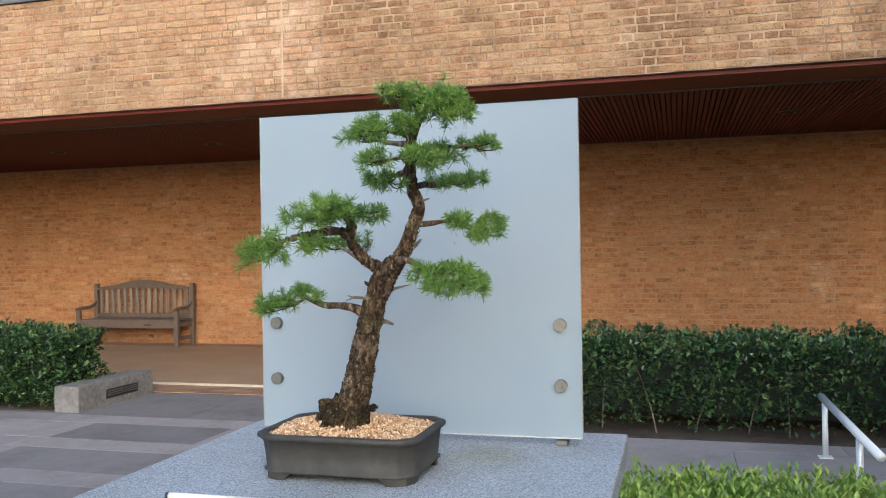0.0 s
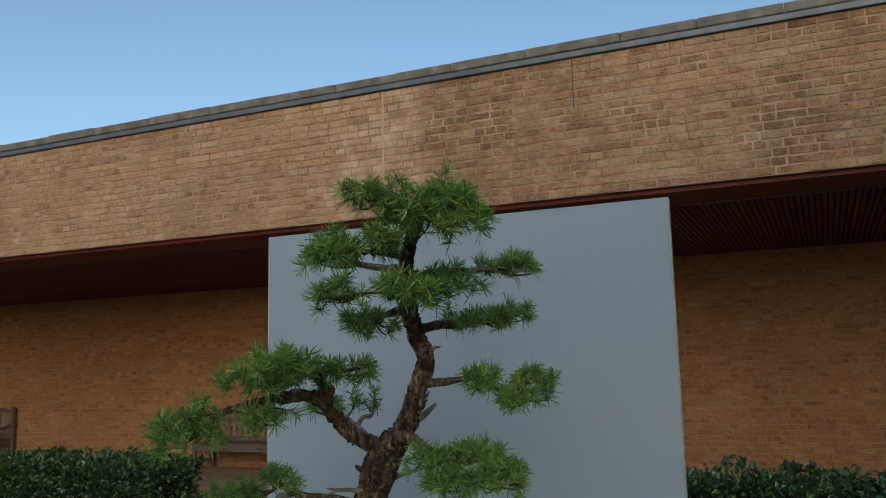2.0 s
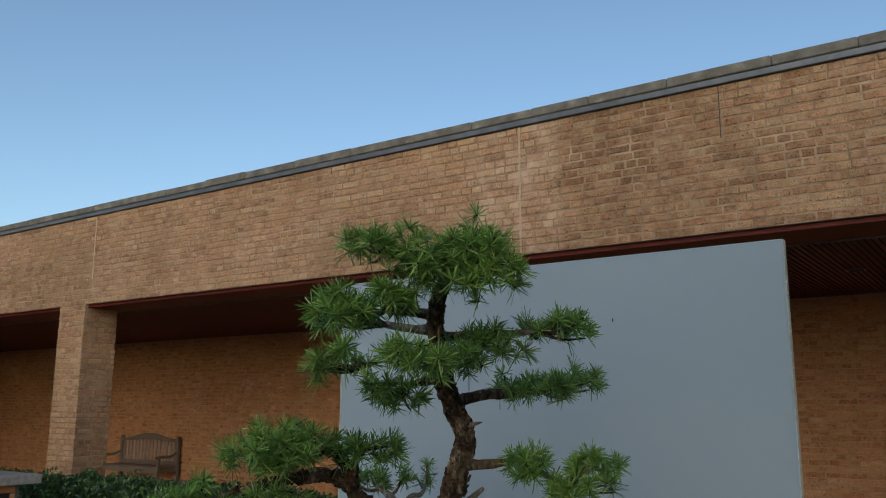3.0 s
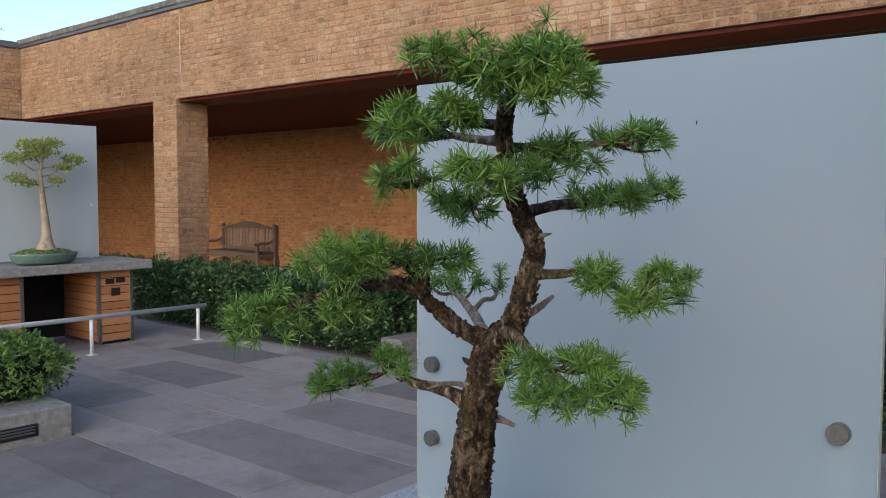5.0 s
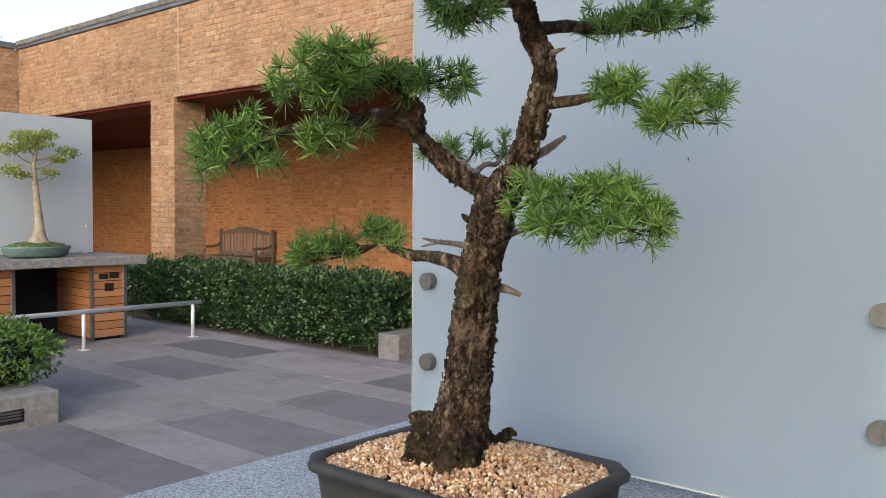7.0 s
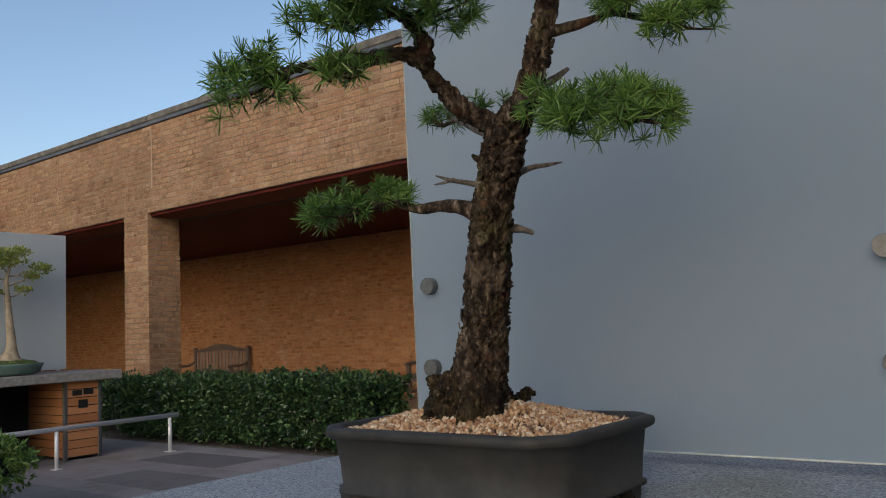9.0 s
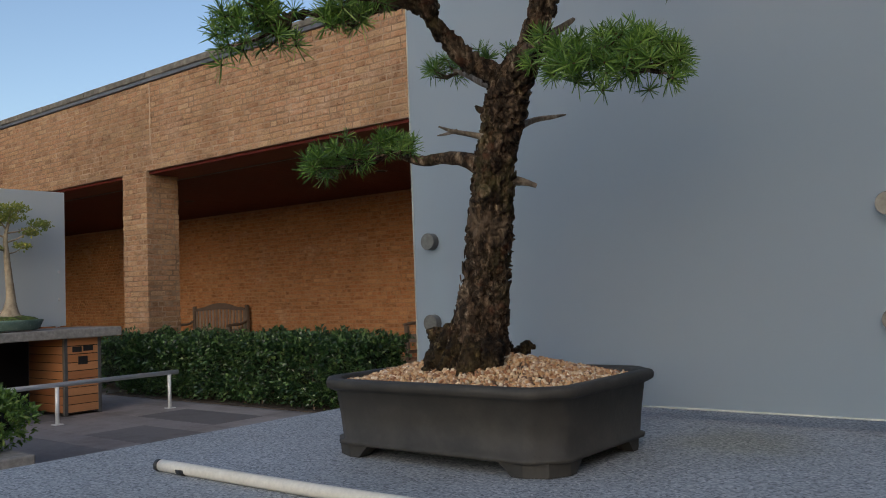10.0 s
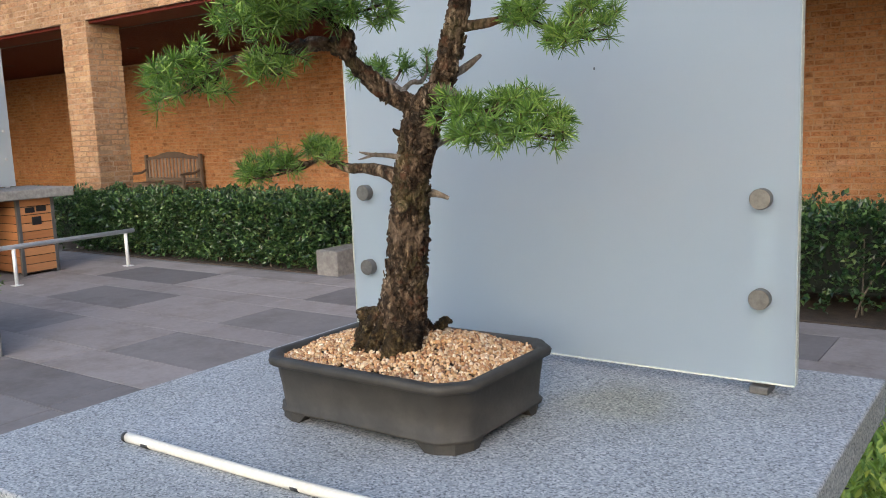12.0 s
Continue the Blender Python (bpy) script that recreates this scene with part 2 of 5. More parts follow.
far_pot_mat = surf("celadon_glaze", [(0.3, (0.10, 0.17, 0.145)), (0.7, (0.16, 0.235, 0.20))], 9, 0.25, fine=60, relief=0.05, grime_amount=0.4)
pale_bark = surf("pale_bark", [(0.3, (0.20, 0.155, 0.10)), (0.7, (0.40, 0.33, 0.23))], 20, 0.85, fine=90, relief=0.5, dist=0.004)
moss_mat = surf("moss", [(0.35, (0.05, 0.04, 0.018)), (0.5, (0.06, 0.095, 0.015)), (0.7, (0.15, 0.20, 0.03))], 25, 0.95, fine=150, relief=1.0, dist=0.006)


def granite(name):
    m, nt, b = nodes_of(name)
    v = tex(nt, "cells", 420)
    sep = nt.nodes.new("ShaderNodeSeparateColor")
    nt.links.new(v, sep.inputs[0])
    grain = ramp(nt, sep.outputs[0], [(0.0, (0.03, 0.034, 0.042)), (0.13, (0.09, 0.10, 0.125)), (0.24, (0.25, 0.28, 0.32)), (0.7, (0.37, 0.40, 0.445)), (1.0, (0.66, 0.68, 0.71))])
    v2 = tex(nt, "noise", 240, 3, 0.6, (1, 1, 1))
    col = mixc(nt, 0.42, grain, ramp(nt, v2, [(0.36, (0.10, 0.113, 0.135)), (0.5, (0.30, 0.322, 0.352)), (0.66, (0.47, 0.49, 0.52))]))
    n = tex(nt, "noise", 3.2, 5, 0.65)
    col = mixc(nt, 0.55, col, ramp(nt, n, [(0.35, (0.74, 0.71, 0.62)), (0.6, (1, 0.985, 0.945))]), "MULTIPLY")
    nt.links.new(col, b.inputs["Base Color"])
    b.inputs["Roughness"].default_value = 0.62
    b.inputs["Specular IOR Level"].default_value = 0.4
    bump(nt, b, v2, 0.25, 0.0006)
    return m


def water_stain(mat, at, size, tint):
    """A faint tan tide mark on a slab, round a place, ragged by noise."""
    nt = mat.node_tree
    b = nt.nodes["Principled BSDF"]
    far_off = nt.nodes.new("ShaderNodeVectorMath")
    far_off.operation = "DISTANCE"
    nt.links.new(nt.nodes.new("ShaderNodeNewGeometry").outputs["Position"], far_off.inputs[0])
    far_off.inputs[1].default_value = at
    rag = nt.nodes.new("ShaderNodeMath")
    rag.operation = "MULTIPLY_ADD"
    nt.links.new(tex(nt, "noise", 16, 5, 0.65), rag.inputs[0])
    rag.inputs[1].default_value = size
    nt.links.new(far_off.outputs["Value"], rag.inputs[2])
    old = b.inputs["Base Color"].links[0].from_socket
    mask = ramp(nt, span(nt, rag.outputs[0], size * 0.9, size * 1.6), [(0.0, (0.75, 0.75, 0.75)), (1.0, (0, 0, 0))])
    nt.links.new(mixc(nt, mask, old, tint, "MULTIPLY"), b.inputs["Base Color"])


granite_mat = granite("flamed_granite")
water_stain(granite_mat, (-0.50, 1.93, 0.813), 0.10, (0.86, 0.80, 0.62))


def frosted(name, low, high):
    """Acid-etched laminated glass: scatters the light, lets only what touches it show through, soft satin gloss."""
    m, nt, b = nodes_of(name)
    n = tex(nt, "noise", 2.5, 4, 0.6)
    nt.links.new(ramp(nt, n, [(0.3, low), (0.7, high)]), b.inputs["Base Color"])
    b.inputs["Roughness"].default_value = 0.45
    b.inputs["Specular IOR Level"].default_value = 0.5
    tr = nt.nodes.new("ShaderNodeBsdfTranslucent")
    tr.inputs[0].default_value = (0.62, 0.70, 0.72, 1)
    gl = nt.nodes.new("ShaderNodeBsdfRefraction")
    gl.inputs["Color"].default_value = (0.9, 0.96, 0.96, 1)
    gl.inputs["Roughness"].default_value, gl.inputs["IOR"].default_value = 0.38, 1.3
    m1, m2 = nt.nodes.new("ShaderNodeMixShader"), nt.nodes.new("ShaderNodeMixShader")
    m1.inputs[0].default_value, m2.inputs[0].default_value = 0.6, 0.5
    nt.links.new(tr.outputs[0], m1.inputs[1]), nt.links.new(gl.outputs[0], m1.inputs[2])
    nt.links.new(b.outputs[0], m2.inputs[1]), nt.links.new(m1.outputs[0], m2.inputs[2])
    nt.links.new(m2.outputs[0], nt.nodes["Material Output"].inputs[0])
    return m


frost_mat = frosted("frosted_glass", (0.30, 0.362, 0.44), (0.33, 0.392, 0.47))
# far pane: same glass, sky reflection put in as a paler base colour
sky_lit_frost = frosted("sky_lit_frosted_glass", (0.56, 0.60, 0.63), (0.60, 0.64, 0.67))


def leafy(name, stops, rough=0.45, through_light=0.35, glow=(0.25, 0.4, 0.06)):
    m, nt, b = nodes_of(name)
    r = nt.nodes.new("ShaderNodeNewGeometry").outputs["Random Per Island"]
    n = tex(nt, "noise", 6, 3, 0.6)
    mm = nt.nodes.new("ShaderNodeMath")
    mm.operation = "MULTIPLY_ADD"
    nt.links.new(n, mm.inputs[0])
    mm.inputs[1].default_value = 0.6
    half = nt.nodes.new("ShaderNodeMath")
    half.operation = "MULTIPLY"
    half.inputs[1].default_value = 0.55
    nt.links.new(r, half.inputs[0])
    nt.links.new(half.outputs[0], mm.inputs[2])
    col = ramp(nt, mm.outputs[0], stops)
    nt.links.new(col, b.inputs["Base Color"])
    b.inputs["Roughness"].default_value = rough
    tr = nt.nodes.new("ShaderNodeBsdfTranslucent")
    nt.links.new(mixc(nt, 0.5, col, glow), tr.inputs[0])
    mx = nt.nodes.new("ShaderNodeMixShader")
    mx.inputs[0].default_value = through_light
    nt.links.new(b.outputs[0], mx.inputs[1]), nt.links.new(tr.outputs[0], mx.inputs[2])
    nt.links.new(mx.outputs[0], nt.nodes["Material Output"].inputs[0])
    return m


needle_mat = leafy("larch_needles", [(0.1, (0.020, 0.058, 0.015)), (0.4, (0.062, 0.138, 0.024)), (0.65, (0.138, 0.248, 0.038)), (0.85, (0.24, 0.36, 0.070)), (1.0, (0.36, 0.31, 0.11))], 0.42, 0.2)
hedge_mat = leafy("holly_leaves", [(0.1, (0.005, 0.014, 0.007)), (0.38, (0.010, 0.028, 0.011)), (0.58, (0.032, 0.074, 0.025)), (0.78, (0.095, 0.165, 0.050)), (1.0, (0.19, 0.21, 0.075))], 0.28, 0.2, (0.06, 0.12, 0.03))
# near-black: the shade between the leaves, put into a solid core's colour
hedge_core = surf("hedge_inner_shade", [(0.3, (0.006, 0.009, 0.005)), (0.7, (0.016, 0.020, 0.011))], 14, 0.95)
cover_mat = leafy("groundcover_leaves", [(0.1, (0.07, 0.13, 0.025)), (0.4, (0.16, 0.27, 0.045)), (0.7, (0.32, 0.43, 0.08)), (0.95, (0.52, 0.56, 0.13)), (1.0, (0.5, 0.38, 0.13))], 0.4, 0.3)
shrub_mat = leafy("shrub_leaves", [(0.1, (0.025, 0.065, 0.016)), (0.42, (0.075, 0.155, 0.032)), (0.72, (0.16, 0.26, 0.055)), (1.0, (0.30, 0.36, 0.10))], 0.4, 0.25)
far_leaf_mat = leafy("far_leaves", [(0.1, (0.07, 0.10, 0.02)), (0.5, (0.22, 0.26, 0.05)), (1.0, (0.50, 0.45, 0.11))], 0.5, 0.3)
stem_mat = surf("grey_stems", [(0.3, (0.10, 0.075, 0.055)), (0.7, (0.22, 0.175, 0.13))], 40, 0.9, fine=200)


def bark(name, dead=False, wet=False):
    m, nt, b = nodes_of(name)
    n = tex(nt, "noise", 120, 8, 0.72, (1, 1, 0.35))
    n2 = tex(nt, "noise", 14, 4, 0.6)
    if dead:
        col = ramp(nt, n, [(0.3, (0.085, 0.066, 0.048)), (0.5, (0.22, 0.18, 0.14)), (0.75, (0.48, 0.43, 0.37))])
    else:
        pos = nt.nodes.new("ShaderNodeNewGeometry").outputs["Position"]
        warp = nt.nodes.new("ShaderNodeTexNoise")
        warp.inputs["Scale"].default_value = 75
        warp.inputs["Detail"].default_value = 5
        add = nt.nodes.new("ShaderNodeVectorMath")
        add.operation = "MULTIPLY_ADD"
        nt.links.new(warp.outputs["Color"], add.inputs[0])
        add.inputs[1].default_value = (0.03, 0.03, 0.05)
        nt.links.new(pos, warp.inputs["Vector"])
        nt.links.new(pos, add.inputs[2])
        mp = nt.nodes.new("ShaderNodeMapping")
        mp.inputs["Scale"].default_value = (1, 1, 0.3)
        nt.links.new(add.outputs[0], mp.inputs[0])
        vo = nt.nodes.new("ShaderNodeTexVoronoi")
        vo.feature = "DISTANCE_TO_EDGE"
        vo.inputs["Scale"].default_value = 66
        nt.links.new(mp.outputs[0], vo.inputs["Vector"])
        col = ramp(nt, n, [(0.30, (0.016, 0.010, 0.007)), (0.45, (0.068, 0.044, 0.028)), (0.56, (0.175, 0.128, 0.086)), (0.69, (0.50, 0.42, 0.32))])
        # crack shade painted in: near-black along the plate edges
        col = mixc(nt, 0.8, col, ramp(nt, vo.outputs["Distance"], [(0.02, (0.04, 0.032, 0.026)), (0.10, (0.50, 0.46, 0.42)), (0.30, (1.3, 1.24, 1.18))]), "MULTIPLY")
        col = mixc(nt, ramp(nt, n2, [(0.56, (0, 0, 0)), (0.74, (0.55, 0.55, 0.55))]), col, (0.12, 0.105, 0.035))
        # worn smooth plates where flakes have come away, and red-brown inner bark
        worn = tex(nt, "noise", 30, 3, 0.5, (1, 1, 0.55))
        col = mixc(nt, ramp(nt, worn, [(0.56, (0, 0, 0)), (0.62, (0.75, 0.75, 0.75))]), col, ramp(nt, n, [(0.3, (0.085, 0.056, 0.036)), (0.7, (0.24, 0.175, 0.12))]))
        inner = tex(nt, "noise", 47, 3, 0.5)
        col = mixc(nt, ramp(nt, inner, [(0.60, (0, 0, 0)), (0.70, (0.6, 0.6, 0.6))]), col, (0.13, 0.050, 0.026))
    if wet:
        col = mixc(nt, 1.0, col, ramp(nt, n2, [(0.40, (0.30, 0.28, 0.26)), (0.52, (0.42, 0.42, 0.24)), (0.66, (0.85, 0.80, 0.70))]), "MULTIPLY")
    nt.links.new(col, b.inputs["Base Color"])
    b.inputs["Roughness"].default_value = 0.88
    b.inputs["Specular IOR Level"].default_value = 0.25
    bump(nt, b, n, 1.0, 0.006)
    return m


bark_mat, dead_mat = bark("larch_bark"), bark("dead_wood", True)
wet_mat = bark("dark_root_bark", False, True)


def pebbles(name):
    m, nt, b = nodes_of(name)
    r = nt.nodes.new("ShaderNodeNewGeometry").outputs["Random Per Island"]
    col = ramp(nt, r, [(0.0, (0.60, 0.41, 0.22)), (0.18, (0.47, 0.25, 0.11)), (0.36, (0.70, 0.53, 0.33)), (0.50, (0.33, 0.14, 0.06)), (0.64, (0.55, 0.33, 0.155)), (0.77, (0.84, 0.72, 0.54)), (0.90, (0.32, 0.15, 0.07)), (1.0, (0.14, 0.09, 0.06))])
    n = tex(nt, "noise", 400, 4, 0.6)
    nt.links.new(mixc(nt, 0.45, col, ramp(nt, n, [(0.3, (0.6, 0.58, 0.55)), (0.65, (1, 1, 1))]), "MULTIPLY"), b.inputs["Base Color"])
    b.inputs["Roughness"].default_value = 0.75
    return m


pebble_mat = pebbles("river_gravel")

# ---- building helpers ----
ROOTS = {}


def thing(name, at, label, category, group="", kind=""):
    ob = new(name)
    ob.empty_display_size = 0.1
    ob.location = at
    ROOTS[ob] = Vector(at)
    return tagged(ob, label, category, group, kind)


def mesh_of(name, bm, material):
    me = bpy.data.meshes.new(name)
    bm.to_mesh(me)
    bm.free()
    me.materials.append(material)
    return me


def part(name, bm, material, parent, label="", smooth=False, kind=""):
    """Links a bmesh, given in world metres, as one mesh under a thing or a part."""
    bmesh.ops.translate(bm, vec=-ROOTS[parent], verts=bm.verts)
    me = mesh_of(name, bm, material)
    if smooth:
        me.shade_smooth()
    ob = new(name, me)
    ob.parent = parent
    ROOTS[ob] = ROOTS[parent]
    return tagged(ob, label, "", "", kind)


def whole(name, bm, material, label, category, kind="", group="", smooth=False):
    """A top-level thing that is one mesh, in world metres."""
    me = mesh_of(name, bm, material)
    if smooth:
        me.shade_smooth()
    ob = new(name, me)
    ROOTS[ob] = Vector((0, 0, 0))
    return tagged(ob, label, category, group, kind)


def raw_mesh(name, verts, faces, material, smooth=False):
    me = bpy.data.meshes.new(name)
    me.from_pydata(verts, [], faces)
    me.materials.append(material)
    if smooth:
        me.shade_smooth()
    return me


def box(x0, x1, y0, y1, z0, z1, bevel=0.0, bm=None, seg=1):
    own = bm is None
    bm = bm or bmesh.new()
    r = bmesh.ops.create_cube(bm, size=1)
    vs = r["verts"]
    for v in vs:
        v.co = Vector(((x0 + x1) / 2 + v.co.x * (x1 - x0), (y0 + y1) / 2 + v.co.y * (y1 - y0), (z0 + z1) / 2 + v.co.z * (z1 - z0)))
    if bevel:
        es = list({e for v in vs for e in v.link_edges})
        bmesh.ops.bevel(bm, geom=es, offset=bevel, segments=seg, affect="EDGES", profile=0.5)
    return bm


def spline(pts, n):
    """Catmull-Rom through the points; pts may carry a radius as fourth number."""
    p = [np.array(q, float) for q in pts]
    p = [2 * p[0] - p[1]] + p + [2 * p[-1] - p[-2]]
    out = []
    for i in range(1, len(p) - 2):
        for k in range(n):
            t = k / n
            a, b, c, d = p[i - 1:i + 3]
            out.append(0.5 * (2 * b + (c - a) * t + (2 * a - 5 * b + 4 * c - d) * t * t + (3 * b - a - 3 * c + d) * t ** 3))
    out.append(p[-2])
    return out


def tube(bm, pts, n=6, seg=10, shape=None, cap=True):
    """A tapered tube through (x, y, z, r); shape(place, outward, angle) adds to the radius."""
    path = spline(pts, n)
    side = Vector((1, 0.13, 0.07))
    rings = []
    for i, q in enumerate(path):
        c = Vector(q[:3])
        nxt, prv = Vector(path[min(i + 1, len(path) - 1)][:3]), Vector(path[max(i - 1, 0)][:3])
        d = (nxt - prv).normalized()
        side = (side - d * side.dot(d)).normalized()
        up = d.cross(side)
        ring = []
        for k in range(seg):
            a = 2 * math.pi * k / seg
            o = side * math.cos(a) + up * math.sin(a)
            r = max(q[3], 0.0003)
            if shape:
                r += shape(c + o * r, o, a)
            ring.append(bm.verts.new(c + o * r))
        rings.append(ring)
    for a, b in zip(rings, rings[1:]):
        for k in range(seg):
            bm.faces.new((a[k], a[(k + 1) % seg], b[(k + 1) % seg], b[k]))
    if cap:
        bm.faces.new(list(reversed(rings[0])))
        bm.faces.new(rings[-1])
    return bm


def cyl(bm, p0, p1, r, seg=16):
    return tube(bm, [(*p0, r), (*p1, r)], 1, seg)


# ---- brickwork ----
COURSE, STRETCH, HEAD, GAP = 0.0634, 0.188, 0.087, 0.0125


def brick_mesh(w, rng):
    """A brick's face and sides, with worn uneven edges."""
    h, d = COURSE - GAP, 0.02
    x, z = w / 2, h / 2
    ring = [(-x, -z), (-x * 0.33, -z), (x * 0.33, -z), (x, -z), (x, 0), (x, z), (x * 0.33, z), (-x * 0.33, z), (-x, z), (-x, 0)]
    outer = [(a + rng.uniform(-0.0034, 0.0034), b + rng.uniform(-0.0034, 0.0034)) for a, b in ring]
    n = len(ring)
    vs = [(a, d, b) for a, b in outer] + [(a, 0.004, b) for a, b in outer]
    vs += [(a * (1 - 0.0042 / x), rng.uniform(-0.0008, 0.0008), b * (1 - 0.0042 / z)) for a, b in outer]
    fs = [tuple(range(2 * n, 3 * n))]
    for k in range(2):
        fs += [(k * n + i, k * n + (i + 1) % n, (k + 1) * n + (i + 1) % n, (k + 1) * n + i) for i in range(n)]
    return vs, fs


def courses(length, height, rng):
    """Bricks of a running bond with header courses and stray headers: (along, up, width)."""
    n = int(round(height / COURSE))
    for k in range(n):
        z = (k + 0.5) * COURSE
        header = k % 6 == 3
        u = -(HEAD + GAP if k % 2 else 0) * (0.5 if header else 1)
        if not header and k % 4 == 1:
            u -= 0.06
        while u < length:
            w = (HEAD if header or rng.random() < 0.45 else STRETCH) * rng.uniform(0.96, 1.03)
            a, b = max(u, 0), min(u + w, length)
            if b - a > 0.03:
                yield (a + b) / 2, z, b - a
            u += w + GAP


def brick_face(parent, base, along, length, height, near, seed, one=brick_mat, rest=brick_joined):
    """Bricks set proud of a mortar wall. base: lower left corner, along: unit way; near(u, z): bricks built one by one."""
    rng = random.Random(seed)
    along = Vector(along)
    turn = Matrix((along, Vector((0, 0, 1)).cross(along), Vector((0, 0, 1)))).transposed()
    shared, verts, faces, single = {}, [], [], 0
    for u, z, w in courses(length, height, rng):
        place = Vector(base) + along * u + Vector((0, 0, z)) + turn @ Vector((0, rng.uniform(-0.003, 0.003), rng.uniform(-0.0015, 0.0015)))
        lean = Euler((rng.gauss(0, 0.014), rng.gauss(0, 0.006), rng.gauss(0, 0.008))).to_matrix()
        if single < 300 and near(u, z):
            key = (round(w, 2), rng.randrange(8))
            if key not in shared:
                shared[key] = raw_mesh("brick", *brick_mesh(key[0], rng), one)
            ob = new("brick", shared[key])
            ob.parent = parent
            ob.matrix_local = Matrix.Translation(place - ROOTS[parent]) @ (turn @ lean).to_4x4()
            single += 1
        else:
            vs, fs = brick_mesh(w, rng)
            o = len(verts)
            m = turn @ lean
            verts += [tuple(place - ROOTS[parent] + m @ Vector(v)) for v in vs]
            faces += [tuple(o + i for i in f) for f in fs]
    if faces:
        ob = new("brickwork", raw_mesh("brickwork", verts, faces, rest))
        ob.parent = parent
        tagged(ob, "", "", "", "stuff")


# ---- ground and paving ----
whole("ground", box(-300, 300, -300, 300, -0.5, -0.06), ground_mat, "dull green lawn and earth reaching far away", "ground", "structure")
floor = whole("pavement", box(-15, 6, -4, 7.0, -0.06, -0.006), joint_dark, "courtyard paved with light and dark bluestone slabs", "pavement", "structure")
portico_floor = whole("floor_portico", box(-21, 6, 7.42, 10.42, -0.05, 0.03, 0.006), portico_mat, "plain tan stone floor of the covered walk", "floor", "structure")
whole("trim_portico_edge", box(-21, 6, 7.395, 7.417, -0.05, 0.034), pale_edge, "thin pale stone edge of the covered walk", "trim", "structure")
whole("floor_wall_border", box(-21, 6, 10.423, 10.76, -0.05, 0.033), border_mat, "dark brown border strip along the brick wall", "floor", "structure")
border = whole("floor_brick_border", box(-21, 6, 7.003, 7.392, -0.05, 0.004), joint_dark, "strip of brown brick pavers before the covered walk", "floor", "structure")

# ---- the brick portico ----
YF, YB, ZB, ZT = 6.725, 10.757, 2.602, 3.676
XC = -13.572
beam = whole("wall_beam", box(XC, 6, YF + 0.005, YF + 0.45, ZB, ZT), mortar_mat, "long tan and orange brick fascia over the covered walk", "wall", "structure")
wing = whole("wall_wing_beam", box(XC - 0.45, XC - 0.008, -6, YF + 0.45, ZB, ZT), mortar_mat, "brick fascia of the wing at a right angle", "wall", "structure")
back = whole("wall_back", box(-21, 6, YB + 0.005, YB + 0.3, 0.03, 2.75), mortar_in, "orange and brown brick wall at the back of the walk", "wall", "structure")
whole("wall_end", box(5.7, 6, YF + 0.46, YB, 0.03, 2.58), mortar_mat, "plain brick end wall", "wall", "structure")
# unseen wall, added to keep light off the right side
whole("wall_east", box(3.6, 4.0, -6, YF - 0.06, -0.05, ZT), mortar_mat, "plain unseen wall added to shade the right of the courtyard", "wall", "structure")
whole("wall_wing_back", box(-21, -20.7, -6, YB, 0.03, 2.75), mortar_mat, "plain brick wall behind the wing", "wall", "structure")
whole("roof", box(-21, 6, YF + 0.46, YB + 0.3, 2.76, 3.6), cap_mat, "flat roof over the covered walk", "roof", "structure")
whole("roof_wing", box(-21, XC - 0.46, -6, YF + 0.45, 2.70, 3.6), cap_mat, "flat roof over the wing", "roof", "structure")
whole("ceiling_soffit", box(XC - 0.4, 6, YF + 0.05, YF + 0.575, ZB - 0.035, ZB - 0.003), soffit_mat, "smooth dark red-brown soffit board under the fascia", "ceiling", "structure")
whole("trim_soffit_edge", box(XC, 6, YF + 0.577, YF + 0.592, ZB - 0.045, ZB + 0.03), frame_mat, "thin grey metal bead at the soffit", "trim", "structure")
# sheet painted as the shade seen between the slats
whole("ceiling_void", box(-20.7, 5.7, YF + 0.46, YB, 2.66, 2.70), dark_gap, "near-black sheet standing in for shade above the ceiling slats", "ceiling", "structure")
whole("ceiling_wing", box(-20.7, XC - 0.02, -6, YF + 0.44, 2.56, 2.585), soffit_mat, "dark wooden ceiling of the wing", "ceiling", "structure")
bm = bmesh.new()
x = -20.6
while x < 5.6:
    box(x, x + 0.036, YF + 0.60, YB - 0.01, 2.592, 2.632, 0, bm)
    x += 0.048
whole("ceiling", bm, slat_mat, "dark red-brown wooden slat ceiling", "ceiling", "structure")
for i, (cx0, cx1) in enumerate(((XC - 0.02, 6),)):
    whole("trim_flashing", box(cx0, cx1, YF - 0.025, YF + 0.4, ZT + 0.003, ZT + 0.05, 0.004), flash_mat, "grey lead flashing strip along the roof edge", "trim", "structure")
    bm = bmesh.new()
    rng = random.Random(4)
    x = cx0
    while x < cx1:
        w = rng.uniform(0.5, 0.75)
        box(x + 0.003, min(x + w, cx1), YF - 0.035 + rng.uniform(-0.004, 0.004), YF + 0.42, ZT + 0.052, ZT + 0.13 + rng.uniform(-0.005, 0.005), 0.008, bm)
        x += w
    whole("trim_coping", bm, cap_mat, "lichen-covered grey stone coping", "trim", "structure")
whole("trim_wing_coping", box(XC - 0.42, XC + 0.03, -6, YF - 0.04, ZT + 0.003, ZT + 0.10, 0.008), flash_mat, "grey coping of the wing", "trim", "structure")
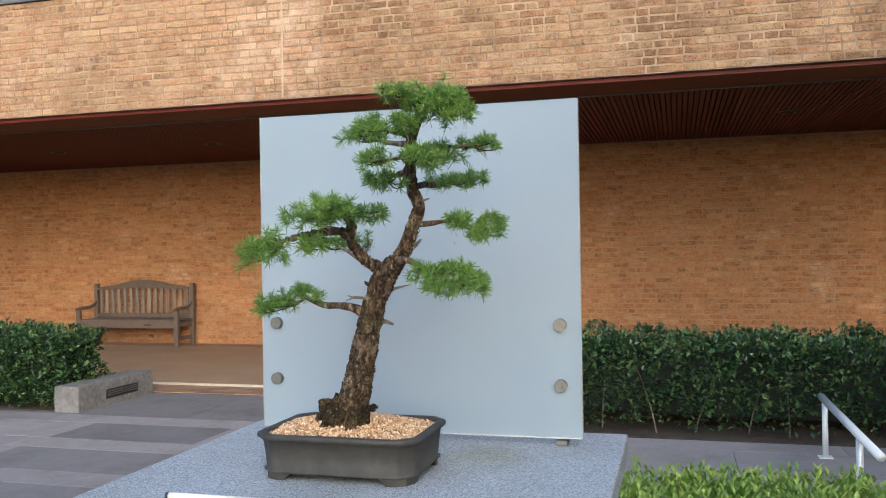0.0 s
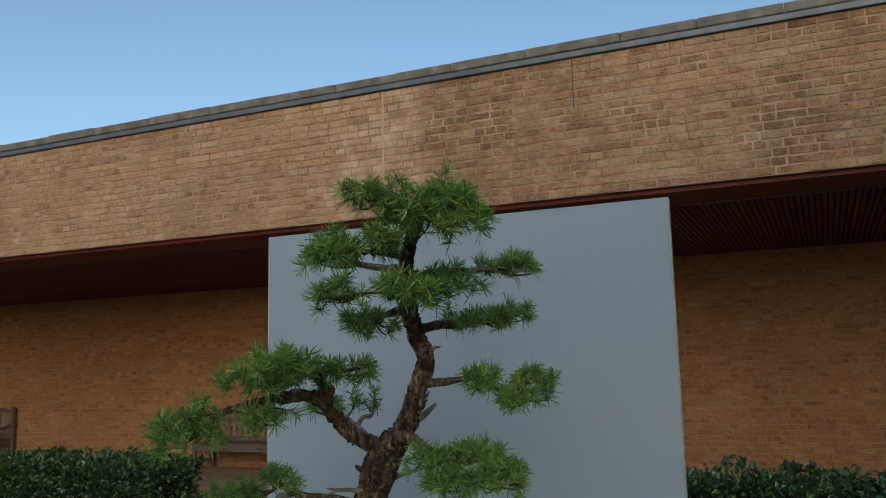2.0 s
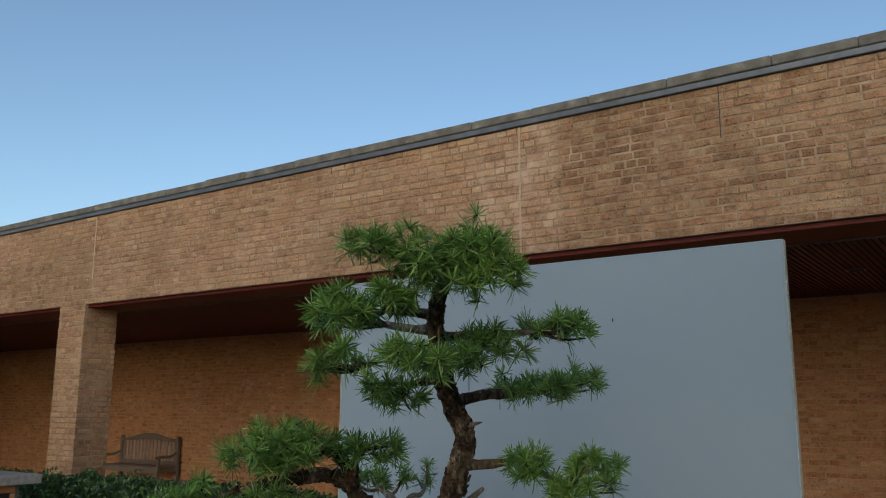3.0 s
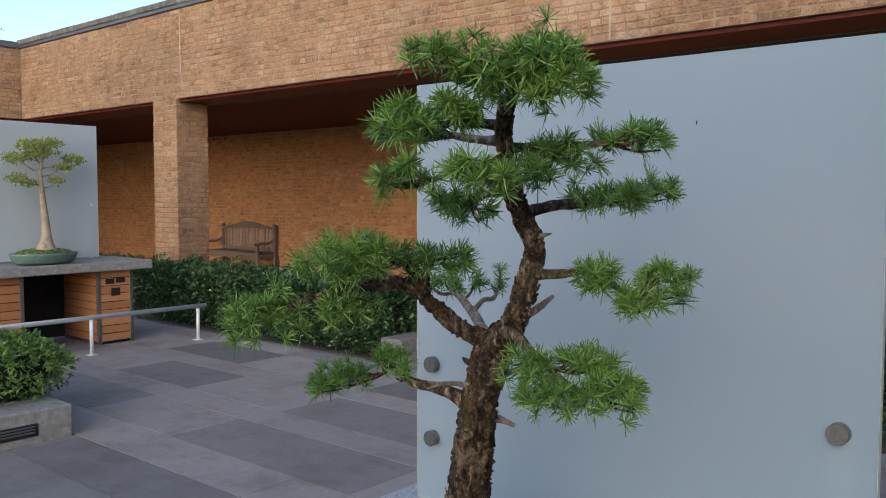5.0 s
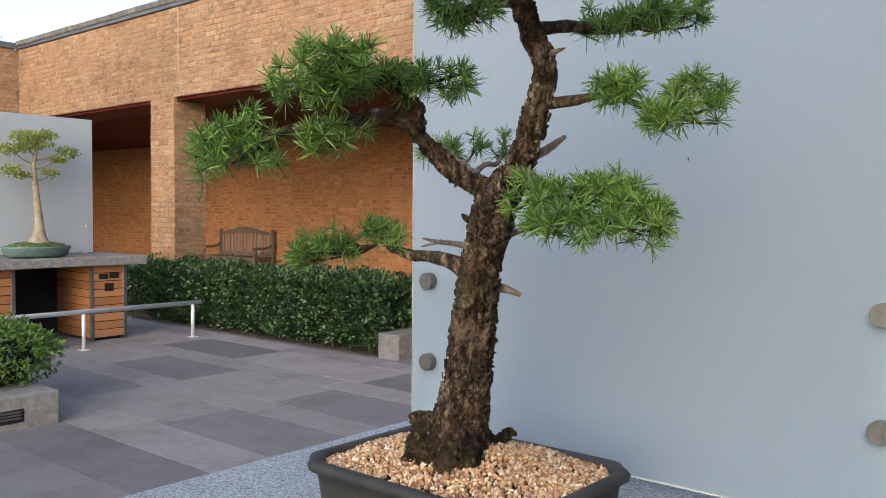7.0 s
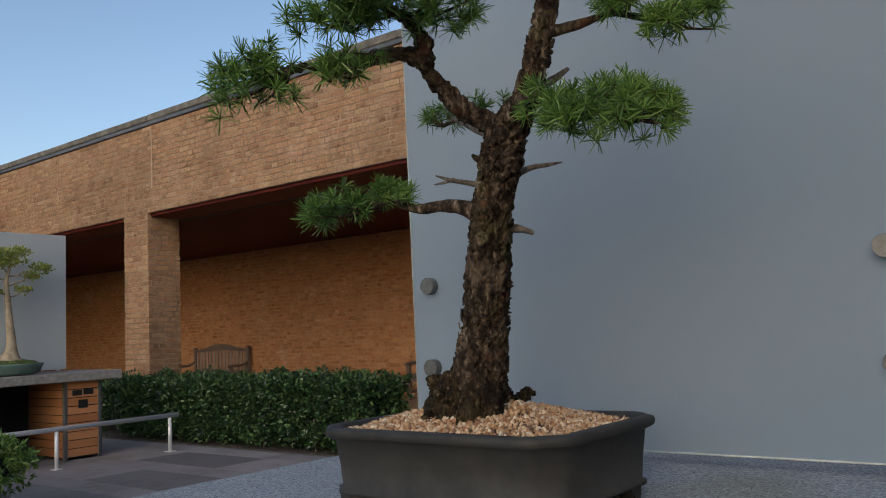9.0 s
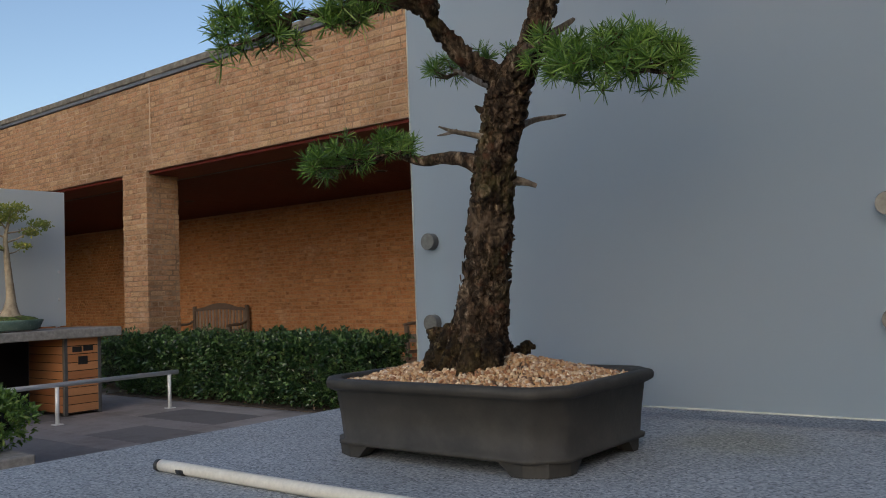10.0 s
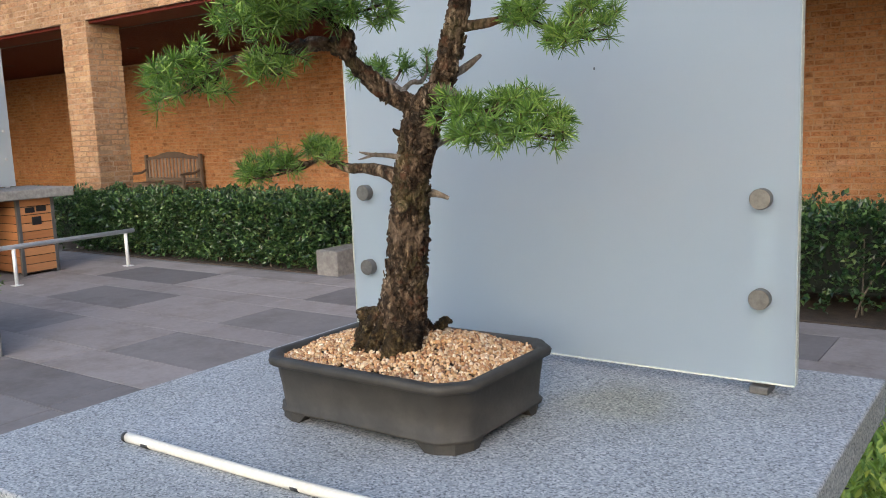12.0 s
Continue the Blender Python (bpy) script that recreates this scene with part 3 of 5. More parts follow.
for x, z0, z1, wd in ((-3.318, ZB + 0.01, ZT, 0.014), (-9.185, ZB + 0.30, ZT, 0.012)):
    whole("trim_joint", box(x - wd / 2, x + wd / 2, YF - 0.005, YF + 0.02, z0, z1), joint_mat, "pale mortar movement joint in the brick fascia", "trim", "structure")
for x, z0, z1 in ((-1.676, 3.28, ZT - 0.004), (-5.39, ZT - 0.07, ZT - 0.004)):
    whole("trim_crack", box(x - 0.0035, x + 0.0035, YF - 0.0025, YF + 0.01, z0, z1), clip_mat, "narrow dark open joint in the brick fascia", "trim", "structure")

pier = thing("pier", (-9.555, 6.95, 0), "square tan brick pier carrying the fascia", "pier", "", "structure")
part("core", box(-9.815, -9.297, YF + 0.008, 7.17, -0.02, ZB - 0.001), mortar_mat, pier)

# ---- planting helpers ----
def leaf_quads(verts, faces, p, ahead, up, length, width, fold=0.25):
    """One folded pointed leaf of six points."""
    side = ahead.cross(up)
    if side.length < 1e-4:
        side = Vector((1, 0, 0))
    side.normalize()
    up = side.cross(ahead).normalized()
    o = len(verts)
    a, m, t = p, p + ahead * length * 0.5 + up * length * 0.04, p + ahead * length
    l = m - side * width * 0.5 + up * width * fold
    r = m + side * width * 0.5 + up * width * fold
    verts += [tuple(a), tuple(l), tuple(t), tuple(r), tuple(m)]
    faces += [(o, o + 4, o + 1), (o + 1, o + 4, o + 2), (o, o + 3, o + 4), (o + 3, o + 2, o + 4)]


def rand_dir(rng, bias=(0, 0, 0)):
    v = Vector((rng.gauss(0, 1), rng.gauss(0, 1), rng.gauss(0, 1))).normalized() + Vector(bias)
    return v.normalized() if v.length > 1e-4 else Vector((0, 0, 1))


def leafy_block(verts, faces, x0, x1, y0, y1, z0, z1, count, size, rng, wave=0.07, faces_on=("y-", "z+", "x+", "x-"), gaps=0.0):
    """Leaves in a lumpy shell round a clipped block, denser near its surface."""
    area = {"y-": (x1 - x0) * (z1 - z0), "y+": (x1 - x0) * (z1 - z0), "z+": (x1 - x0) * (y1 - y0), "x+": (y1 - y0) * (z1 - z0), "x-": (y1 - y0) * (z1 - z0)}
    total = sum(area[f] for f in faces_on)
    for f in faces_on:
        for _ in range(int(count * area[f] / total)):
            x, y, z = rng.uniform(x0, x1), rng.uniform(y0, y1), z0 + (z1 - z0) * rng.random() ** 0.8
            deep = abs(rng.gauss(0, 0.06))
            n = {"y-": (0, -1, 0.35), "y+": (0, 1, 0.35), "z+": (0, 0, 1), "x+": (1, 0, 0.35), "x-": (-1, 0, 0.35)}[f]
            if f == "y-":
                y = y0 + deep
            elif f == "y+":
                y = y1 - deep
            elif f == "z+":
                z = z1 - deep * 0.8
            elif f == "x+":
                x = x1 - deep
            else:
                x = x0 + deep
            p = Vector((x, y, z))
            if gaps and (noise.noise(p * 4.3) + 0.5 * noise.noise(p * 11) + 1.3 * min(0.0, z - 0.30) < -gaps):
                continue
            lump = noise.noise(p * 3.2) * wave * 0.7 + noise.noise(p * 9) * wave * 0.7
            p += Vector(n).normalized() * lump
            d = rand_dir(rng, Vector(n) * 0.9)
            s = size * rng.uniform(0.65, 1.3)
            leaf_quads(verts, faces, p, d, rand_dir(rng, (0, 0, 1.2)), s, s * 0.60)


def lumpy_box(x0, x1, y0, y1, z0, z1, amp):
    bm = box(x0, x1, y0, y1, z0, z1)
    bmesh.ops.subdivide_edges(bm, edges=bm.edges[:], cuts=14, use_grid_fill=True)
    for v in bm.verts:
        v.co += Vector((noise.noise(v.co * 4), noise.noise(v.co * 4 + Vector((9, 0, 0))), noise.noise(v.co * 4 + Vector((0, 9, 0))))) * amp
        v.co.z = max(v.co.z, z0)
    return bm


def hedge(x0, x1, y0, y1, z1, count, label, seed, faces_on, stems=0, gaps=0.0):
    rng = random.Random(seed)
    th = thing("hedge", ((x0 + x1) / 2, (y0 + y1) / 2, 0), label, "hedge", "clipped hedges of the courtyard")
    verts, faces = [], []
    leafy_block(verts, faces, x0, x1, y0, y1, 0.05, z1, count, 0.047, rng, 0.14, faces_on, gaps)
    leafy_block(verts, faces, x0 + 0.05, x1 - 0.05, y0 + 0.05, y1 - 0.05, 0.06, z1 - 0.04, count // 3, 0.036, rng, 0.06, faces_on, gaps)
    if gaps > 0.9:
        leafy_block(verts, faces, x0, x1, y0 + 0.01, y1, 0.015, 0.24, count // 5, 0.042, rng, 0.05, ("y-", "x+", "x-"))
    for _ in range(int((x1 - x0) * 26)):
        p = Vector((rng.uniform(x0, x1), rng.uniform(y0, y1 - 0.1), z1 - 0.02))
        for _ in range(9):
            leaf_quads(verts, faces, p + Vector((rng.uniform(-0.012, 0.012), rng.uniform(-0.012, 0.012), rng.uniform(0, 0.07))), rand_dir(rng, (0, 0, 1.0)), rand_dir(rng, (0, 0, 1)), rng.uniform(0.020, 0.034), 0.017)
    off = ROOTS[th]
    ob = new("foliage", raw_mesh("foliage", [tuple(Vector(v) - off) for v in verts], faces, hedge_mat))
    ob.parent = th
    tagged(ob, "glossy dark green leaves", "", "", "stuff")
    # solid core painted as the hedge's inner shade
    part("inner_growth", lumpy_box(x0 + 0.10, x1 - 0.10, y0 + (0.24 if gaps else 0.13), y1 - 0.08, 0.10 if gaps else 0.16, z1 - 0.09, 0.05), hedge_core, th, "near-black core standing in for the shade inside", True)
    for k in range(stems):
        x, y = rng.uniform(x0 + 0.1, x1 - 0.1), y0 + rng.uniform(0.03, 0.22)
        bm = bmesh.new()
        lean = rng.uniform(-0.16, 0.16)
        tube(bm, [(x, y, -0.02, 0.007), (x + lean * 0.3, y - 0.01, 0.14, 0.006), (x + lean, y + 0.02, 0.36, 0.004), (x + lean * 1.6, y, 0.5, 0.002)], 4, 7)
        part("stem", bm, stem_mat, th, "bare grey stem", True)
    return th


whole("soil_bed_left", box(-9.0, -5.06, 5.985, 7.0, -0.02, 0.012), soil_mat, "dark bare soil under the hedge", "soil", "structure")
whole("soil_bed_right", box(-1.7, 5.5, 5.93, 7.0, -0.02, 0.012), soil_mat, "dark bare soil under the hedge", "soil", "structure")
hedge(-8.75, -5.07, 6.02, 6.66, 0.615, 16000, "long clipped dark green hedge in a bed along the brick walk", 11, ("y-", "z+", "x+", "x-"), 6, 0.98)
hedge(-10.9, -9.05, 6.0, 6.6, 0.60, 3700, "short dark green hedge beside the brick pier", 12, ("y-", "z+", "x+"), 3, 0.98)
hedge(-1.62, 3.4, 6.0, 6.68, 0.635, 13500, "leggy dark green hedge with bare stems showing below", 13, ("y-", "z+", "x-"), 15, 0.64)


def step_light(parent, face_x, y0, y1, z0, z1):
    fr = part("light_frame", box(face_x - 0.03, face_x + 0.004, y0, y1, z0, z1, 0.003), plate_mat, parent, "black recessed step light")
    for k in range(3):
        z = z0 + (z1 - z0) * (0.28 + 0.22 * k)
        part("louvre", box(face_x + 0.0045, face_x + 0.010, y0 + 0.02, y1 - 0.02, z, z + 0.010, 0.002), frame_mat, fr)


def rough_block(x0, x1, y0, y1, z0, z1, seed):
    bm = box(x0, x1, y0, y1, z0, z1, 0.010, None, 2)
    bmesh.ops.subdivide_edges(bm, edges=[e for e in bm.edges if e.calc_length() > 0.1], cuts=5, use_grid_fill=True)
    for v in bm.verts:
        v.co += Vector((noise.noise(v.co * 9), noise.noise(v.co * 9 + Vector((5, seed, 0))), noise.noise(v.co * 9 + Vector((0, 5, seed))))) * 0.0035
    return bm


kerb = thing("kerb_block", (-4.94, 6.49, 0), "grey granite kerb block with a recessed step light", "kerb block")
part("block", rough_block(-5.06, -4.822, 5.98, 7.0, -0.02, 0.212, 1), kerb_mat, kerb)
step_light(kerb, -4.822, 6.33, 6.77, 0.055, 0.135)

planter = thing("planter_kerb", (-4.98, 1.6, 0), "rough grey granite planter kerb with a recessed step light", "planter")
part("block", rough_block(-5.13, -4.865, 0.4, 3.205, -0.02, 0.19, 2), far_slab_mat, planter)
part("return_block", rough_block(-7.05, -5.14, 2.94, 3.205, -0.02, 0.19, 3), far_slab_mat, planter)
step_light(planter, -4.865, 2.63, 3.005, 0.04, 0.115)
whole("soil_planter", box(-7.05, -5.135, 0.4, 2.935, -0.02, 0.15), soil_mat, "dark soil in the planter", "soil", "structure")


def shrub(x, y, r, h, count, seed):
    rng = random.Random(seed)
    th = thing("shrub", (x, y, 0.15), "loose mid-green shrub spilling over the planter kerb", "shrub", "shrubs in the planter")
    verts, faces = [], []
    off = ROOTS[th]
    for _ in range(count):
        d = rand_dir(rng, (0, 0, 0.25))
        k = rng.uniform(0.72, 1.04) * (1 + 0.22 * noise.noise(d * 2.6 + Vector((seed, 0, 0))))
        p = Vector((d.x * r * k, d.y * r * k, max(0.02, h * 0.45 + d.z * h * 0.55 * k)))
        for _ in range(4):
            leaf_quads(verts, faces, p, rand_dir(rng, d * 0.8 + Vector((0, 0, 0.3))), rand_dir(rng, (0, 0, 1)), rng.uniform(0.03, 0.055), 0.016)
    ob = new("foliage", raw_mesh("foliage", verts, faces, shrub_mat))
    ob.parent = th
    tagged(ob, "", "", "", "stuff")
    bm = bmesh.new()
    bmesh.ops.create_icosphere(bm, subdivisions=3, radius=1)
    for v in bm.verts:
        v.co = off + Vector((v.co.x * r * 0.72, v.co.y * r * 0.72, h * 0.40 + v.co.z * h * 0.40)) + v.co * noise.noise(v.co * 3) * 0.05
    # same near-black core for the shade within the shrub
    part("inner_growth", bm, hedge_core, th, "near-black core in place of inner shade", True)


for k, (x, y, r, h) in enumerate(((-5.42, 2.98, 0.42, 0.42), (-5.45, 2.35, 0.46, 0.44), (-5.95, 2.62, 0.5, 0.5), (-5.5, 1.7, 0.5, 0.46), (-6.2, 1.9, 0.5, 0.5), (-6.5, 2.75, 0.35, 0.4))):
    shrub(x, y, r, h, 1500, 30 + k)

# low yellow-green groundcover behind the table
rng = random.Random(21)
verts, faces = [], []
for _ in range(4200):
    x, y = rng.uniform(-0.46, 2.2), rng.uniform(2.32, 3.98)
    if y > 3.55 and x < -0.33:
        continue
    h = 0.310 + 0.05 * noise.noise(Vector((x, y, 0)) * 2.5) + rng.uniform(-0.05, 0.025)
    top = Vector((x + rng.uniform(-0.04, 0.04), y + rng.uniform(-0.04, 0.04), h))
    for k in range(13):
        q = k / 12
        p = Vector((x, y, 0.06)).lerp(top, 0.45 + 0.55 * q)
        a = rng.uniform(0, 6.28)
        d = Vector((math.cos(a), math.sin(a), 0.15 + 1.1 * q + rng.uniform(-0.2, 0.2))).normalized()
        leaf_quads(verts, faces, p, d, Vector((0, 0, 1)), rng.uniform(0.038, 0.062) * (1.1 - 0.35 * q), rng.uniform(0.013, 0.019), 0.15)
ob = new("groundcover", raw_mesh("groundcover", verts, faces, cover_mat))
tagged(ob, "low yellow-green leafy groundcover filling the bed behind the table", "groundcover", "", "stuff")
whole("soil_groundcover", box(-0.52, 2.3, 2.25, 4.06, -0.02, 0.06), soil_mat, "dark soil bed under the groundcover", "soil", "structure")

# ---- rails ----
def hand_rail(x, y_end, y_start, posts, top, label):
    th = thing("guard_rail", (x, (y_end + y_start) / 2, 0), label, "rail", "low guard rails")
    bm = bmesh.new()
    cyl(bm, (x, y_end, top), (x, y_start, top), 0.021, 18)
    part("rail", bm, steel_mat, th, "", True)
    for y in posts:
        bm = bmesh.new()
        cyl(bm, (x, y, 0.004), (x, y, top - 0.018), 0.017, 14)
        p = part("post", bm, steel_mat, th, "", True)
        part("foot_plate", box(x - 0.04, x + 0.04, y - 0.04, y + 0.04, 0.0, 0.006, 0.002), steel_mat, p)


hand_rail(-7.205, 5.70, 0.5, (5.61, 4.523, 3.43, 2.35, 1.27), 0.335, "low brushed steel guard rail standing on the paving")
hand_rail(0.755, 5.73, 4.15, (5.6, 4.6), 0.345, "low brushed steel guard rail by the groundcover bed")


# ---- benches ----
def garden_bench(cx):
    """Slatted bench, back to the wall; seat faces -y."""
    y0, y1, z = 10.25, 10.70, 0.033
    w = 0.815
    th = thing("garden_bench", (cx, 10.48, z), "weathered brown slatted wooden bench with arched back by brick wall", "bench", "benches in the covered walk")
    for s in (-1, 1):
        x = cx + s * (w - 0.03)
        part("front_leg", box(x - 0.03, x + 0.03, y0, y0 + 0.055, z, 0.53, 0.004), bench_mat, th)
        bm = box(x - 0.03, x + 0.03, y1 - 0.06, y1, z, 0.895, 0.008, None, 2)
        part("back_leg", bm, bench_mat, th)
        bm = bmesh.new()
        tube(bm, [(x, y0 - 0.03, 0.545, 0.022), (x, y0 + 0.12, 0.56, 0.026), (x, y0 + 0.27, 0.565, 0.024), (x, y1 - 0.04, 0.63, 0.022)], 5, 8)
        part("arm", bm, bench_mat, th, "", True)
        part("side_rail", box(x - 0.018, x + 0.018, y0 + 0.05, y1 - 0.06, 0.30, 0.365, 0.003), bench_mat, th)
        part("stretcher", box(x - 0.016, x + 0.016, y0 + 0.05, y1 - 0.06, 0.12, 0.17, 0.003), bench_mat, th)
    part("front_rail", box(cx - w + 0.06, cx + w - 0.06, y0 + 0.008, y0 + 0.04, 0.29, 0.375, 0.003), bench_mat, th)
    for k in range(5):
        y = y0 + 0.005 + k * 0.083
        part("seat_slat", box(cx - w + 0.005, cx + w - 0.005, y, y + 0.066, 0.378, 0.40, 0.004), bench_mat, th)
    n = 15
    for k in range(n):
        x = cx - w + 0.11 + k * (2 * w - 0.22) / (n - 1)
        arch = 0.03 + 0.05 * max(0.0, 1 - ((x - cx) / w / 0.62) ** 2)
        part("back_slat", box(x - 0.024, x + 0.024, y1 - 0.045, y1 - 0.027, 0.45, 0.80 + arch, 0.003), slat_wood, th)
    part("lower_back_rail", box(cx - w + 0.06, cx + w - 0.06, y1 - 0.055, y1 - 0.015, 0.41, 0.47, 0.003), bench_mat, th)
    bm = bmesh.new()
    m = 24
    for j in range(m):
        a, b = -1 + 2 * j / m, -1 + 2 * (j + 1) / m
        za, zb = (0.03 + 0.05 * (1 - abs(c) ** 4) + 0.065 * max(0.0, 1 - (c / 0.62) ** 2) ** 1.3 for c in (a, b))
        x_a, x_b = cx + a * (w - 0.06), cx + b * (w - 0.06)
        v = [bm.verts.new(c) for c in ((x_a, y1 - 0.06, 0.79 + za * 0.3), (x_b, y1 - 0.06, 0.79 + zb * 0.3), (x_b, y1 - 0.06, 0.80 + zb), (x_a, y1 - 0.06, 0.80 + za),
                                       (x_a, y1 - 0.012, 0.79 + za * 0.3), (x_b, y1 - 0.012, 0.79 + zb * 0.3), (x_b, y1 - 0.012, 0.80 + zb), (x_a, y1 - 0.012, 0.80 + za))]
        for q in ((0, 1, 2, 3), (5, 4, 7, 6), (3, 2, 6, 7), (1, 0, 4, 5)):
            bm.faces.new([v[i] for i in q])
    bmesh.ops.remove_doubles(bm, verts=bm.verts, dist=0.0005)
    part("top_rail", bm, bench_mat, th, "arched top rail")
    part("name_plate", box(cx + 0.28, cx + 0.40, y0 + 0.0045, y0 + 0.0075, 0.325, 0.345), plate_mat, th, "small dark plate")
    return th


bench = garden_bench(-7.475)
copy_thing(bench, Matrix.Translation((-13.17, 10.48, 0.033)))

# recessed ceiling lights, unlit
for x in (-15.3, -11.6, -7.46, -5.32, -1.2, 0.977, 3.1):
    th = thing("ceiling_light", (x, 8.95, 2.59), "small round recessed ceiling light, switched off", "ceiling light", "recessed lights of the covered walk")
    bm = bmesh.new()
    tube(bm, [(x, 8.95, 2.583, 0.085), (x, 8.95, 2.591, 0.088)], 1, 28)
    rim = part("rim", bm, frame_mat, th, "", True)
    bm = bmesh.new()
    tube(bm, [(x, 8.95, 2.5815, 0.066), (x, 8.95, 2.584, 0.066)], 1, 28)
    part("lens", bm, dark_gap, th)


# ---- the far display table with its tree ----
def wood_cabinet(th, x0, x1, y0, y1, top):
    # body coloured near-black, as the shade between its slats
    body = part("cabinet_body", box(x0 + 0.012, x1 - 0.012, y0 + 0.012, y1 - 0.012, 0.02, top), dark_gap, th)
    n = 9
    h = (top - 0.03) / n
    for k in range(n):
        z = 0.03 + k * h
        part("slat", box(x1 - 0.012, x1, y0 + 0.03, y1 - 0.03, z, z + h - 0.007, 0.002), cab_mat, body)
        part("slat", box(x0 + 0.03, x1 - 0.03, y0, y0 + 0.012, z, z + h - 0.007, 0.002), cab_mat, body)
        part("slat", box(x0 + 0.03, x1 - 0.03, y1 - 0.012, y1, z, z + h - 0.007, 0.002), cab_mat, body)
    for cx in (x0, x1 - 0.03):
        for cy in (y0, y1 - 0.03):
            part("corner_post", box(cx - 0.002, cx + 0.032, cy - 0.002, cy + 0.032, 0.0, top, 0.002), frame_mat, body, "grey steel corner")
    return body


def display_table(name, at, label):
    return thing(name, at, label, "table", "bonsai display tables")


far = display_table("display_table", (-7.9, 4.38, 0), "slatted wooden display table with thick grey stone slab")
part("slab", rough_block(-8.36, -7.54, 3.35, 5.33, 0.705, 0.79, 6), far_slab_mat, far, "grey stone slab")
cab = wood_cabinet(far, -8.33, -7.63, 4.81, 5.165, 0.711)
wood_cabinet(far, -8.33, -7.63, 3.60, 4.13, 0.711)
# added panel: paints the shade between the two cabinets
part("back_panel", box(-8.32, -8.30, 4.135, 4.805, 0.02, 0.71), dark_gap, far, "near-black panel standing in for the shaded gap")
for y0, y1, z0, z1 in ((4.885, 4.975, 0.575, 0.625), (4.99, 5.085, 0.58, 0.63), (4.94, 5.03, 0.46, 0.535)):
    part("plate", box(-7.629, -7.624, y0, y1, z0, z1, 0.001), plate_mat, cab, "black metal plate")


def knob(parent, c, axis, r, depth, mat=knob_mat):
    bm = bmesh.new()
    e = Vector(c) + Vector(axis) * depth
    tube(bm, [(*c, r), (*(Vector(c).lerp(e, 0.93)), r), (*e, r * 0.96)], 1, 48)
    part("standoff_knob", bm, mat, parent, "round turned steel fixing")


far_screen = thing("glass_screen", (-8.02, 4.42, 0.80), "frosted glass screen standing on the far display table", "screen", "frosted glass screens")
part("pane", box(-8.03, -8.01, 3.80, 5.03, 0.812, 2.09, 0.002), sky_lit_frost, far_screen)
for z in (1.065, 1.325):
    knob(far_screen, (-8.01, 4.965, z), (1, 0, 0), 0.013, 0.012, steel_mat)
    knob(far_screen, (-8.01, 3.865, z), (1, 0, 0), 0.013, 0.012, steel_mat)
for y in (3.865, 4.965):
    part("support_post", box(-8.05, -8.031, y - 0.02, y + 0.02, 0.801, 1.36, 0.002), steel_mat, far_screen)

far_pot = thing("bonsai_pot", (-7.76, 4.375, 0.80), "shallow oval blue-green glazed bonsai pot", "pot", "bonsai pots")
bm = bmesh.new()
prof = [(0.80, 0.245, 0.15), (0.815, 0.27, 0.17), (0.865, 0.292, 0.188), (0.88, 0.302, 0.196), (0.893, 0.302, 0.196), (0.893, 0.28, 0.175), (0.87, 0.275, 0.17)]
rings = [[bm.verts.new((-7.76 + b * math.cos(a), 4.375 + w * math.sin(a), z)) for a in np.linspace(0, 2 * math.pi, 41)[:-1]] for z, w, b in prof]
for p, q in zip(rings, rings[1:]):
    for k in range(40):
        bm.faces.new((p[k], p[(k + 1) % 40], q[(k + 1) % 40], q[k]))
bm.faces.new(list(reversed(rings[0])))
part("bowl", bm, far_pot_mat, far_pot, "", True)
bm = bmesh.new()
bmesh.ops.create_icosphere(bm, subdivisions=4, radius=1)
for v in bm.verts:
    v.co = Vector((-7.76 + v.co.x * 0.165, 4.375 + v.co.y * 0.27, 0.875 + max(v.co.z, -0.1) * 0.062)) + Vector((0, 0, 0.012)) * noise.noise(v.co * 9)
part("moss_mound", bm, moss_mat, far_pot, "green moss mound", True)

far_tree = thing("bonsai_tree", (-7.76, 4.375, 0.90), "small broadleaf bonsai with a pale flared trunk on the far table", "bonsai", "bonsai trees")
bm = bmesh.new()
tube(bm, [(-7.76, 4.39, 0.89, 0.15), (-7.76, 4.395, 0.945, 0.085), (-7.76, 4.40, 1.03, 0.050), (-7.76, 4.40, 1.12, 0.038), (-7.76, 4.385, 1.28, 0.031), (-7.76, 4.37, 1.46, 0.025), (-7.76, 4.36, 1.62, 0.018), (-7.76, 4.39, 1.76, 0.012), (-7.76, 4.41, 1.86, 0.005)], 5, 16,
     lambda c, o, a: 0.012 * math.sin(5 * a) * max(0, 1.05 - c.z) * 6 * 0.4)
part("trunk", bm, pale_bark, far_tree, "", True)
rng = random.Random(8)
for by, bz, ty, tz, r in ((4.37, 1.50, 4.22, 1.57, 0.008), (4.36, 1.62, 4.18, 1.72, 0.010), (4.37, 1.58, 4.56, 1.68, 0.010), (4.37, 1.66, 4.62, 1.74, 0.008), (4.38, 1.48, 4.50, 1.54, 0.007), (4.36, 1.70, 4.28, 1.84, 0.008), (4.39, 1.74, 4.47, 1.86, 0.007)):
    bm = bmesh.new()
    tube(bm, [(-7.76, by, bz, r), (-7.75, (by + ty) / 2, (bz + tz) / 2 - 0.015, r * 0.7), (-7.74, ty, tz, r * 0.3)], 5, 7)
    part("branch", bm, pale_bark, far_tree, "", True)
